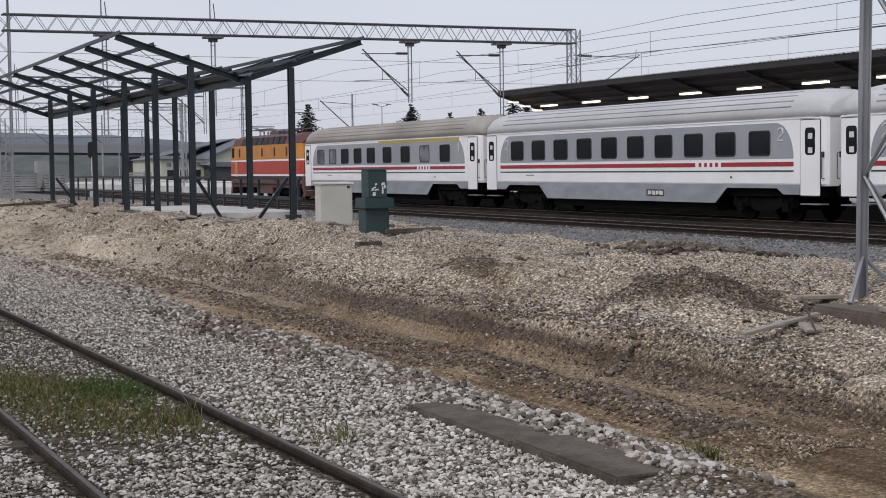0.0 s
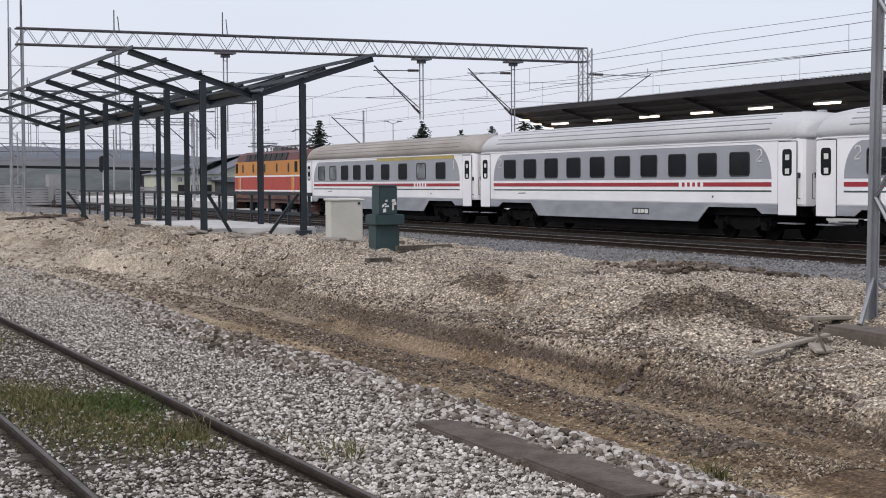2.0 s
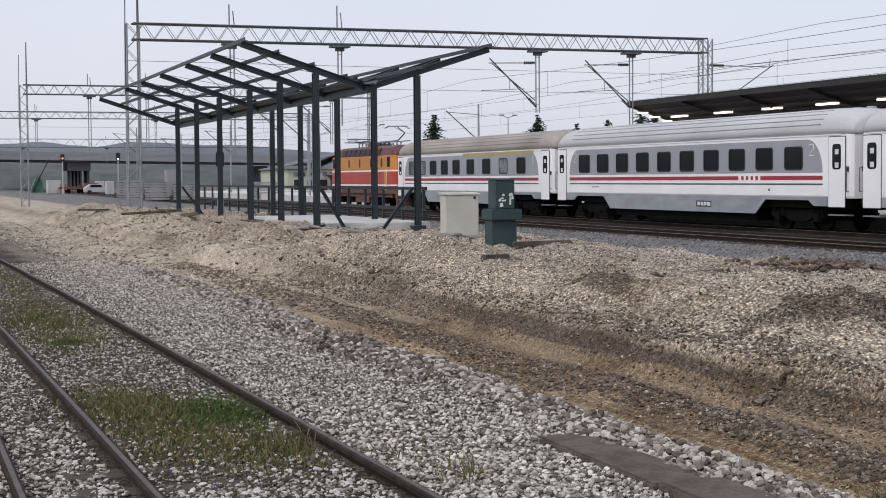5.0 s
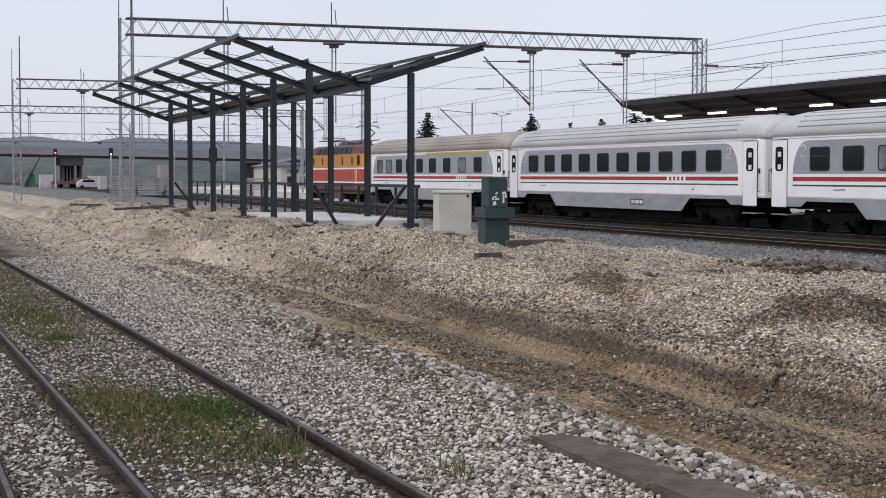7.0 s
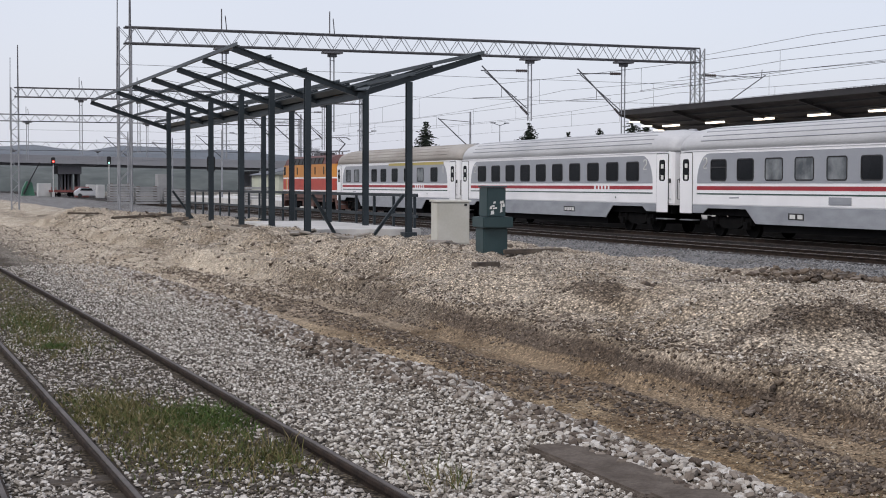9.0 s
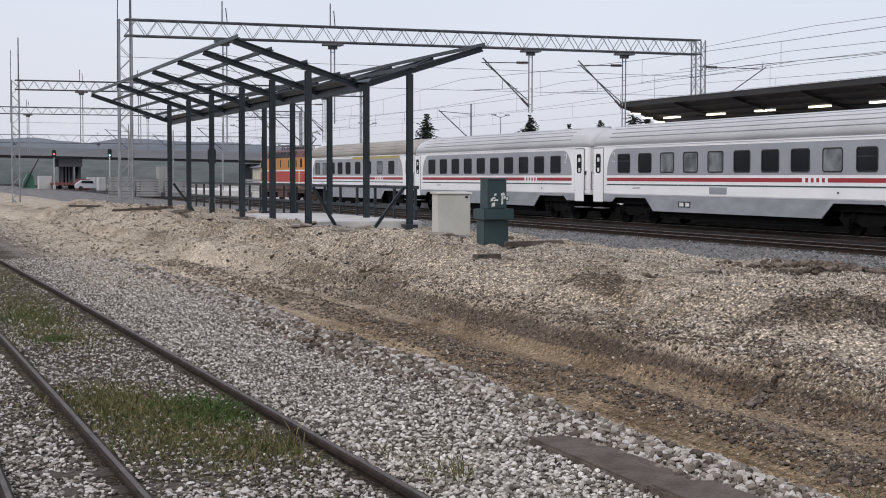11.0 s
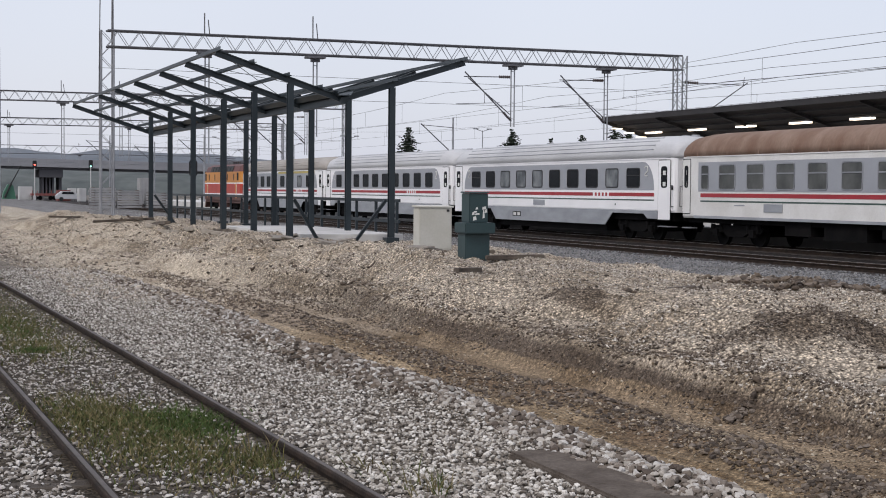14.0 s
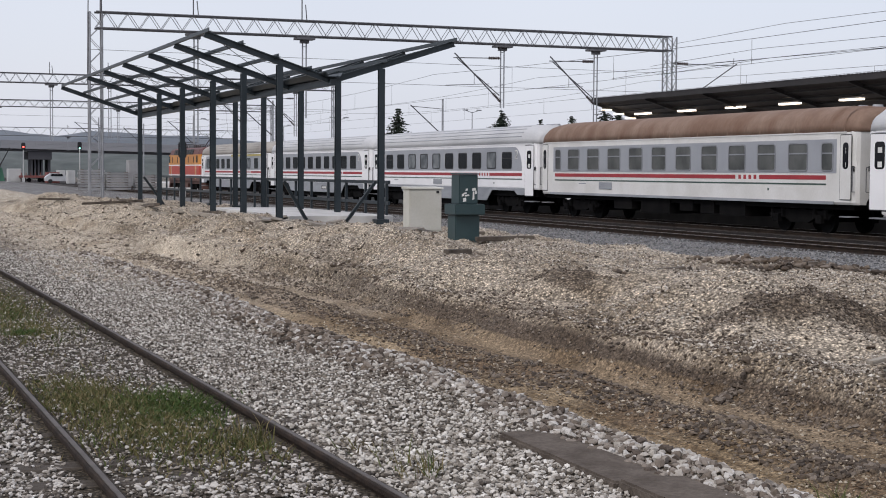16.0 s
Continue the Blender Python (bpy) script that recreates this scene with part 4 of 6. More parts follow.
def coach(kind, label):
    t = thing("passenger_coach", label, "railway coach", "coaches of the train")
    old = kind == "old"
    paint = M_CREAM if old else M_WHITE
    z0, gutter, top = (1.02, 3.42, 4.36) if old else (1.2, 3.4, 4.38)
    roof_m = {"first": M_ROOFB, "old": M_ROOFR}.get(kind, M_ROOF)
    half = 12.22
    side, arc = coach_section(HW, z0, gutter, top)
    # body shell with rounded ends
    low = [(-HW + 0.05, z0), (-HW, z0 + 0.08), (-HW, gutter), (-HW + 0.25, gutter + 0.2), (HW - 0.25, gutter + 0.2), (HW, gutter), (HW, z0 + 0.08), (HW - 0.05, z0)]
    rings = []
    for y, k in ((-half, 0.86), (-half + 0.06, 0.93), (-half + 0.22, 0.985), (-half + 0.5, 1.0), (half - 0.5, 1.0), (half - 0.22, 0.985), (half - 0.06, 0.93), (half, 0.86)):
        rings.append([(x * k, y, z) for x, z in low])
    part("body", loft(NB(), rings), paint, t)
    # roof, lower towards the ends
    rings = []
    for y, k, drop in ((-half - 0.02, 0.87, 0.42), (-half + 0.1, 0.95, 0.24), (-half + 0.4, 0.995, 0.1), (-half + 1.1, 1.003, 0.03), (-half + 2.0, 1.004, 0.0),
                       (half - 2.0, 1.004, 0.0), (half - 1.1, 1.003, 0.03), (half - 0.4, 0.995, 0.1), (half - 0.1, 0.95, 0.24), (half + 0.02, 0.87, 0.42)):
        rings.append([(x * k, y, gutter + 0.006 + (z - gutter) * (1 - drop)) for x, z in arc])
    roof = part("roof", loft(NB(), rings), roof_m, t, "rust-stained brown roof" if old else ("soiled beige roof" if kind == "first" else "light grey ribbed roof"), smooth=True)
    if not old:
        for k in (0.11, 0.18, 0.26, 0.34, 0.66, 0.74, 0.82, 0.89):
            a = math.pi * k
            c, s = math.cos(a), math.sin(a)
            x, z = -HW * math.copysign(abs(c) ** 0.72, c) * 1.004, gutter + (top - gutter) * abs(s) ** 0.85
            bm = NB()
            bar(bm, (x, -half + 1.8, z), (x, half - 1.8, z), 0.022, 5)
            part("roof_rib", bm, M_SKIRT if kind != "first" else M_ROOFB, roof)
    else:
        for y in [-11.6] + [-10.9 + 2.18 * i for i in range(11)]:
            rr = [[(x * 1.006 , y + dy, gutter + (z - gutter) * 1.006) for x, z in arc] for dy in (-0.03, 0.03)]
            part("roof_seam", loft(NB(), rr, False), roof_m, roof)
    for y in (-half + 0.9, -half + 1.7, half - 1.2):
        bm = NB()
        bar(bm, (0.1, y, top - 0.06), (0.1, y, top + 0.02), 0.2, 10, 0.16)
        part("roof_vent", bm, M_GALV, roof)
    # gutter line
    for s in (-1, 1):
        bm = NB()
        box(bm, s * (HW + 0.012) - 0.012, s * (HW + 0.012) + 0.012, -half + 0.5, half - 0.5, gutter - 0.02, gutter + 0.02)
        part("gutter", bm, M_WHITE if not old else M_CREAM, t)
    for s in (-1, 1):
        x1 = s * (HW + 0.004)

        def flat(name, poly, m_, parent=t, lab="", d=0.0, th=0.004):
            bm = NB()
            prism(bm, poly, "x", x1 + s * d - s * 0.003, x1 + s * (d + th))
            return part(name, bm, m_, parent, lab)

        if old:
            flat("window_band", [(-11.2, 2.06), (10.8, 2.06), (10.8, 3.2), (-11.2, 3.2)], M_GREYBAND, lab="dull grey window band")
            wins = [(10.0, 10.58)] + [(8.08 - 1.96 * i, 9.25 - 1.96 * i) for i in range(10)] + [(-11.02, -10.35)]
            wz = (2.13, 3.1)
        else:
            curve = [(-10.62 + 0.95 * (1 - math.cos(radians(a))), 2.1 + 1.18 * math.sin(radians(a))) for a in range(0, 91, 10)]
            curve2 = [(-p, z) for p, z in curve]
            flat("window_band", [*curve, *curve2[::-1]], M_GREYBAND, lab="grey window band with curved ends")
            if kind == "first":
                wins = [(8.62 - 1.98 * i, 9.78 - 1.98 * i) for i in range(5)] + [(-1.62 - 2.45 * i, -0.44 - 2.45 * i) for i in range(4)]
                flat("class_stripe", [(-10.0, 3.2), (0.2, 3.2), (0.2, 3.36), (-10.0, 3.36)], M_YELLOW, lab="yellow first class stripe", d=0.005)
            else:
                wins = [(-9.39 + 1.97 * i, -8.2 + 1.97 * i) for i in range(10)]
            wz = (2.2, 3.04)
        # stripes
        for a, b in ((-10.62, -6.55), (-4.95, 10.62)):
            flat("red_stripe", [(a, 1.84), (b, 1.84), (b, 1.99), (a, 1.99)], M_RED, lab="red stripe")
        for k in range(4):
            a = -6.36 + 0.34 * k
            flat("stripe_mark", [(a, 1.84), (a + 0.17, 1.84), (a + 0.17, 1.99), (a, 1.99)], M_RED)
        flat("green_line", [(-10.62, 1.66), (10.62, 1.66), (10.62, 1.715), (-10.62, 1.715)], M_GREEN, lab="thin dark green line")
        # lower skirt
        if not old:
            flat("skirt", [(-10.95, 0.92), (-10.1, 0.92), (-9.75, 1.12), (-6.9, 1.12), (-6.2, 0.58), (6.2, 0.58), (6.9, 1.12), (9.75, 1.12), (10.1, 0.92), (10.95, 0.92), (10.95, 1.24), (-10.95, 1.24)], M_SKIRT, lab="grey lower skirt panel", d=-0.02, th=0.03)
        else:
            flat("sill", [(-11.1, 1.02), (11.1, 1.02), (11.1, 1.12), (-11.1, 1.12)], M_SKIRT, d=0.002, th=0.02)
            flat("battery_hatch", [(4.9, 1.32), (6.1, 1.32), (6.1, 1.62), (4.9, 1.62)], M_SKIRT, d=0.002, th=0.02)
        if kind == "second":
            flat("data_plate", [(-2.9, 0.78), (-1.7, 0.78), (-1.7, 1.02), (-2.9, 1.02)], M_RUBBER, d=0.015)
            for k, (a, b) in enumerate(((-2.85, -2.6), (-2.55, -2.35), (-2.3, -2.1), (-2.05, -1.8))):
                flat("plate_mark", [(a, 0.82 + 0.03 * (k % 2)), (b, 0.82), (b, 0.98), (a, 0.97)], M_PAPER, d=0.02)
        if kind == "panel":
            flat("battery_hatch", [(0.2, 1.36), (1.5, 1.36), (1.5, 1.62), (0.2, 1.62)], M_SKIRT, d=0.002, th=0.02)
            flat("data_plate", [(3.0, 0.78), (4.0, 0.78), (4.0, 1.02), (3.0, 1.02)], M_RUBBER, d=0.015)
            for a, b in ((3.08, 3.4), (3.55, 3.9)):
                flat("plate_mark", [(a, 0.82), (b, 0.82), (b, 0.98), (a, 0.97)], M_PAPER, d=0.02)
        # maker's mark and small inscriptions as bars
        flat("inscription", [(7.4, 1.53), (8.1, 1.52), (8.15, 1.56), (7.45, 1.58)], M_SKIRT)
        flat("inscription", [(-7.2, 1.44), (-7.1, 1.44), (-7.1, 1.52), (-7.2, 1.52)], M_GREEN)
        # windows
        for i, (a, b) in enumerate(wins):
            w = thing_part(t, "window")
            # These panes get the glass with the painted pale reflection.
            lit = kind == "panel" and i in (1, 5, 6, 7) or kind == "first" and i in (0, 1, 7)
            bm = NB()
            prism(bm, round_rect(a + 0.02, b - 0.02, wz[0] + 0.02, wz[1] - 0.02, 0.08), "x", x1 + s * 0.004, x1 + s * 0.008)
            part("pane", bm, M_GLASSL if lit else (M_GLASSO if old else M_GLASS), w, "pane with a pale reflection put into its colour" if lit else "dark reflecting pane")
            bm = NB()
            frame_ring(bm, x1 + s * 0.002, x1 + s * 0.024, a + 0.04, b - 0.04, wz[0] + 0.04, wz[1] - 0.04, 0.045)
            if old or (kind == "panel" and i in (0, 9)):
                zz = wz[0] + 0.62 * (wz[1] - wz[0])
                box(bm, min(x1 + s * 0.006, x1 + s * 0.026), max(x1 + s * 0.006, x1 + s * 0.026), a + 0.04, b - 0.04, zz - 0.025, zz + 0.025)
            part("frame", bm, M_GALV if old else M_RUBBER, w)
        # doors at both ends
        for e in (-1, 1):
            d0, d1 = (11.0, 11.98) if not old else (11.42, 12.0)
            ya, yb = sorted((e * d0, e * d1))
            door = thing_part(t, "door")
            zb = 0.9 if not old else 1.2
            bm = NB()
            prism(bm, round_rect(ya, yb, zb, 3.32, 0.03), "x", x1 - s * 0.003, x1 + s * 0.016)
            part("leaf", bm, paint, door)
            bm = NB()
            frame_ring(bm, x1 - s * 0.003, x1 + s * 0.006, ya, yb, zb, 3.32, 0.03, 0.03)
            part("seal", bm, M_RUBBER, door, "black rubber door seal")
            wa, wb = ya + 0.24 * (yb - ya), yb - 0.24 * (yb - ya)
            bm = NB()
            prism(bm, round_rect(wa, wb, 2.2, 3.08, 0.12), "x", x1 + s * 0.016, x1 + s * 0.022)
            part("door_window", bm, M_GLASS, door)
            for k, (za, zb2) in enumerate(((2.72, 2.9), (2.26, 2.44))):
                bm = NB()
                box(bm, min(x1 + s * 0.022, x1 + s * 0.025), max(x1 + s * 0.022, x1 + s * 0.025), wa + 0.13, wb - 0.16, za, zb2)
                part("notice", bm, M_PAPER, door, "white paper notice behind the glass")
            bm = NB()
            hy = e * (d1 + 0.14)
            bar(bm, (x1 + s * 0.05, hy, 1.45), (x1 + s * 0.05, hy, 2.25), 0.018, 6)
            bar(bm, (x1 - s * 0.05, hy, 1.45), (x1 + s * 0.05, hy, 1.45), 0.015, 5)
            bar(bm, (x1 - s * 0.05, hy, 2.25), (x1 + s * 0.05, hy, 2.25), 0.015, 5)
            part("handrail", bm, M_GALVD, door)
            bm = NB()
            box(bm, min(x1 - s * 0.35, x1 + s * 0.02), max(x1 - s * 0.35, x1 + s * 0.02), ya, yb, 0.6, 0.64)
            part("step", bm, M_GALV, door)
        # class figure
        if not old:
            for yy in (-9.95, 9.95):
                sgn = 1 if s > 0 else -1
                g = 0.13
                z0_, bm = 2.75, NB()
                pts = [(-g, 0.32), (-g * 0.6, 0.4), (g * 0.6, 0.4), (g, 0.32), (g, 0.22), (-g, 0.04), (-g, 0.0), (g, 0.0)]
                if kind == "first":
                    pts = [(-g * 0.4, 0.33), (0, 0.4), (0, 0.0)]
                for p, q in zip(pts, pts[1:]):
                    bar(bm, (x1 + s * 0.006, yy + sgn * p[0], z0_ - 0.05 + p[1]), (x1 + s * 0.006, yy + sgn * q[0], z0_ - 0.05 + q[1]), 0.028, 4)
                part("class_figure", bm, M_PAPER, t, "white class figure " + ("1" if kind == "first" else "2"))
                flat("class_note", [(yy - 0.12, 2.5), (yy + 0.12, 2.5), (yy + 0.12, 2.58), (yy - 0.12, 2.58)], M_SKIRT, d=0.005)
    # ends: gangway bellows, lamps
    for e in (-1, 1):
        bm = NB()
        for k in range(4):
            y = e * (half + 0.02 + 0.07 * k)
            ya, yb = sorted((y, y + e * 0.05))
            prism(bm, round_rect(-0.7, 0.7, 1.1, 3.45, 0.2), "y", ya, yb)
        part("gangway", bm, M_RUBBER, t, "black rubber gangway bellows")
        bm = NB()
        box(bm, -1.41, -1.36, *sorted((e * (half - 0.3), e * (half - 0.12))), 2.12, 2.3)
        part("tail_lamp", bm, M_RUBBER, t)
        for x in (-0.87, 0.87):
            bm = NB()
            bar(bm, (x, e * (half - 0.05), 1.06), (x, e * (half + 0.25), 1.06), 0.09, 8)
            bar(bm, (x, e * (half + 0.22), 1.06), (x, e * (half + 0.27), 1.06), 0.24, 12)
            part("buffer", bm, M_UNDER, t)
    # underframe
    bm = NB()
    box(bm, -1.2, 1.2, -11.9, 11.9, 0.84, 1.21 if not old else 1.06)
    # Deep box added below the floor so the space under the skirt stays dark.
    box(bm, -1.22, 1.22, -6.0, 6.0, 0.3, 0.86) if not old else None
    if old:
        for a, b, z in ((-5.4, -3.6, 0.45), (-3.2, -2.2, 0.5), (-1.6, -0.6, 0.55), (0.2, 2.6, 0.4), (3.4, 5.0, 0.5)):
            box(bm, -1.25, 1.25, a, b, z, 0.95)
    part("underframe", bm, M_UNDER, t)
    for y in (-8.6, 8.6):
        bogie(t, y, WHEELS)
    return t


def locomotive():
    t = thing("electric_locomotive", "orange and red electric locomotive with white lines and roof pantographs", "locomotive")
    half, hw = 7.55, 1.45
    def shell(z0, z1):
        out = []
        for x, z in ((-hw, z0), (-hw, z1), (hw, z1), (hw, z0)):
            out.append((x, z))
        return out
    def band(name, z0, z1, m_, lab="", grow=0.0):
        rings = []
        for y, k in ((-half, 0.82), (-half + 0.35, 0.97), (-half + 0.8, 1.0), (half - 0.8, 1.0), (half - 0.35, 0.97), (half, 0.82)):
            lean0, lean1 = 0.16 * max(0, z0 - 2.5), 0.16 * max(0, z1 - 2.5)
            sgn = -1 if y < 0 else 1
            w = abs(y) > half - 0.5
            rings.append([((x * k) + math.copysign(grow, x), y - sgn * (lean0 if z == z0 else lean1) * w + sgn * grow * (abs(y) == half), z) for x, z in shell(z0, z1)])
        return part(name, loft(NB(), rings), m_, t, lab)
    band("lower_body", 1.55, 2.5, M_LRED, "red lower body")
    band("upper_body", 2.5, 3.52, M_ORANGE, "orange upper body")
    band("white_line", 2.46, 2.56, M_WHITE, "white dividing line", 0.006)
    band("white_line", 1.5, 1.6, M_WHITE, "white lower line", 0.006)
    band("frame", 1.0, 1.5, M_LBROWN, "dirty red-brown frame")
    rings = []
    for y, k, dz in ((-half + 0.2, 0.86, -0.3), (-half + 0.9, 0.98, 0.0), (half - 0.9, 0.98, 0.0), (half - 0.2, 0.86, -0.3)):
        rings.append([(x * k, y, z + (dz if z > 3.55 else 0)) for x, z in [(-hw, 3.521), (-hw + 0.2, 4.0), (-0.7, 4.2), (0.7, 4.2), (hw - 0.2, 4.0), (hw, 3.521)]])
    part("roof", loft(NB(), rings), M_LROOF, t, "maroon roof with sloping sides")
    for s in (-1, 1):
        for i in range(8):
            y = -4.0 + 1.15 * i
            bm = NB()
            prism(bm, [(s * (hw + 0.01), 3.53), (s * (hw - 0.16), 4.02), (s * (hw - 0.2), 4.02), (s * (hw - 0.04), 3.53)], "y", y - 0.47, y + 0.47)
            part("roof_vent", bm, M_RUBBER, t, "dark louvred roof vent")
        for y in (-5.0, -2.6, 0.0, 2.6, 5.0):
            bm = NB()
            prism(bm, round_rect(y - 0.14, y + 0.14, 2.75, 3.35, 0.13), "x", s * (hw + 0.001), s * (hw + 0.015))
            part("porthole", bm, M_RUBBER, t, "narrow dark side vent")
        for y in (-6.5, 6.5):
            bm = NB()
            prism(bm, round_rect(y - 0.28, y + 0.28, 2.75, 3.42, 0.06), "x", s * (hw + 0.001), s * (hw + 0.012))
            part("cab_window", bm, M_GLASS, t)
            bm = NB()
            dy = -0.65 if y > 0 else 0.65
            prism(bm, round_rect(y + dy - 0.3, y + dy + 0.3, 1.2, 3.4, 0.05), "x", s * (hw + 0.0005), s * (hw + 0.004))
            part("cab_door", bm, M_ORANGE, t)
            bm = NB()
            bar(bm, (s * (hw + 0.05), y + dy - 0.38, 1.3), (s * (hw + 0.05), y + dy - 0.38, 2.6), 0.018, 5)
            part("handrail", bm, M_PAPER, t)
    for e in (-1, 1):
        bm = NB()
        ya, yb = sorted((e * (half - 0.1), e * (half - 0.05)))
        for x0, x1 in ((-1.0, -0.08), (0.08, 1.0)):
            prism(bm, [(x0, 2.75), (x1, 2.75), (x1, 3.4), (x0, 3.4)], "y", ya, yb)
        part("windscreen", bm, M_GLASS, t)
        bm = NB()
        prism(bm, [(e * half, 0.25), (e * (half + 0.35), 0.25), (e * (half + 0.1), 1.0), (e * (half - 0.4), 1.0)], "x", -1.25, 1.25)
        part("snow_plough", bm, M_LBROWN, t, "dirty red-brown pilot plough")
        for x in (-0.87, 0.87):
            bm = NB()
            bar(bm, (x, e * (half - 0.1), 1.06), (x, e * (half + 0.35), 1.06), 0.1, 8)
            bar(bm, (x, e * (half + 0.32), 1.06), (x, e * (half + 0.38), 1.06), 0.25, 12)
            part("buffer", bm, M_UNDER, t)
    bm = NB()
    box(bm, -1.3, 1.3, -1.6, 1.6, 0.35, 1.0)
    box(bm, -1.32, 1.32, -6.9, 6.9, 0.75, 1.02)
    part("underframe", bm, M_LBROWN, t)
    for y in (-3.9, 3.9):
        bogie(t, y, WHEELS)
    # roof gear
    bm = NB()
    for i in range(9):
        y = -3.4 + 0.85 * i
        for x in (-0.45, 0.45):
            insulator(bm, (x, y, 4.18), (x, y, 4.46), 3, 0.08)
    part("roof_insulators", bm, M_INSUL, t)
    bm = NB()
    for x in (-0.45, 0.45):
        bar(bm, (x, -3.6, 4.5), (x, 3.6, 4.5), 0.03, 6)
    box(bm, -0.6, 0.6, -0.9, 0.9, 4.2, 4.42)
    part("busbar", bm, M_GALVD, t)
    # folded front pantograph
    bm = NB()
    for x in (-0.55, 0.55):
        bar(bm, (x, 3.4, 4.55), (x, 5.9, 4.6), 0.03, 6)
    for y in (3.4, 5.9):
        bar(bm, (-0.8, y, 4.62), (0.8, y, 4.62), 0.035, 6)
    folded = part("folded_pantograph", bm, M_GALVD, t)
    for x in (-0.55, 0.55):
        bm = NB()
        bar(bm, (x, 3.5, 4.72), (x, 5.8, 4.72), 0.025, 6)
        part("pantograph_arm", bm, M_GALVD, folded)
    for y in (4.4, 4.9):
        bm = NB()
        bar(bm, (-0.9, y, 4.84), (0.9, y, 4.84), 0.03, 6)
        part("contact_strip", bm, M_GALVD, folded)
    # raised rear pantograph
    bm = NB()
    for x in (-0.45, 0.45):
        bar(bm, (x, -5.3, 4.5), (x, -3.7, 4.5), 0.035, 6)
    bar(bm, (0, -4.0, 4.5), (0, -5.6, 5.0), 0.05, 6)
    bar(bm, (0, -5.6, 5.0), (0.0, -4.0, 5.46), 0.035, 6)
    bar(bm, (0, -5.6, 5.0), (-0.3, -4.2, 5.44), 0.02, 5)
    for y in (-4.15, -3.85):
        bar(bm, (-0.6, y, 5.5), (0.6, y, 5.5), 0.025, 5)
        for s in (-1, 1):
            bar(bm, (s * 0.6, y, 5.5), (s * 0.85, y, 5.34), 0.022, 5)
    part("raised_pantograph", bm, M_GALVD, t, "single-arm pantograph raised to the wire")
    return t


TRAIN = [
    (locomotive(), 56.35),
    (coach("first", "white and grey passenger coach with yellow first class stripe"), 35.92),
    (coach("second", "white and grey passenger coach with red stripe and ten dark windows"), 10.92),
    (coach("panel", "white and grey passenger coach with pale reflections painted on some windows"), -14.08),
    (coach("old", "older cream passenger coach with rusty brown roof"), -39.08),
    (coach("second", "white and grey passenger coach at the rear of the train"), -64.08),
]


# ---- bits and boards near the tracks ----
def lattice_mast():
    """Tall lattice mast on the bank with diagonal lacing and spread feet."""
    t = thing("lattice_mast", "tall grey lattice-steel mast standing on the bank", "mast")
    x, y, z = 10.27, 11.75, 0.55
    for dx, dy in ((0, 0), (0.9, 0), (0, -0.9), (0.9, -0.9)):
        bm = NB()
        p, q = (x + dx, y + dy, z), (x + dx + (0.05 if dx == 0 else -0.05) + 0.08, y + dy + (-0.05 if dy == 0 else 0.05), 9.5)
        beam(bm, p, q, 0.1, 0.1)
        part("leg", bm, M_GALV, t)
    for i in range(8):
        a, b = z + 0.25 + i * 1.05, z + 0.25 + (i + 1) * 1.05
        for dy in (0.0, -0.9):
            bm = NB()
            s = (0.03, 0.93) if i % 2 else (0.93, 0.03)
            bar(bm, (x + s[0], y + dy, a), (x + s[1] + 0.02, y + dy, b), 0.022, 5)
            part("diagonal", bm, M_GALV, t)
        bm = NB()
        bar(bm, (x + 0.02, y - (0.02 if i % 2 else 0.88), a), (x + 0.02, y - (0.88 if i % 2 else 0.02), b), 0.022, 5)
        part("diagonal", bm, M_GALV, t)
    for dx in (-0.35, 0.45):
        bm = NB()
        bar(bm, (x + dx, y - 0.25, 0.55), (x + 0.02, y, 1.0), 0.028, 5)
        part("strut", bm, M_GALV, t)


def mast_foot():
    bm = NB()
    prism(bm, [(9.55, 8.0), (9.53, 10.4), (9.62, 11.75), (9.95, 11.8), (10.2, 10.4), (10.2, 8.0)], "z", -0.1, 0.54)
    return tagged(part("concrete_footing", bm, M_FOOTING, bevel=0.03), "long weathered concrete footing half buried in the bank", "footing")


def board(x, y, z, length, w, th, turn, material, label, tilt=0.0, roll=0.0):
    bm = NB()
    j = random.Random(int(x * 977 + y * 131))
    prism(bm, [(-length / 2, -w / 2), (length / 2 - j.uniform(0, 0.08), -w / 2 + 0.01), (length / 2, w / 2), (-length / 2 + j.uniform(0, 0.1), w / 2 - 0.01)], "z", -th / 2, th / 2)
    ob = part("board", bm, material, bevel=min(0.012, th * 0.2))
    ob.matrix_world = pose(x, y, z, roll, tilt, turn)
    return tagged(ob, label, "board", "loose boards and slabs")


def cable_trough():
    """Broken concrete cover slabs lying beside the ballast."""
    t = thing("cover_slab", "long grey-brown broken cover slab lying beside the ballast", "slab")
    for i, (y0, y1, dz) in enumerate(((8.05, 9.88, 0.0), (6.6, 8.03, 0.025))):
        bm = NB()
        prism(bm, [(4.235 - 0.03 * i, y0), (4.42, y0 + 0.04), (4.64, y0 - 0.01), (4.66, y0 + 0.7), (4.645, y1 - 0.3), (4.67, y1 - 0.05), (4.4, y1 + 0.02), (4.27 - 0.03 * i, y1 - 0.01)], "z", 0.06, 0.17 + dz)
        part("slab_piece", bm, M_DARKSLAB, t, bevel=0.015)


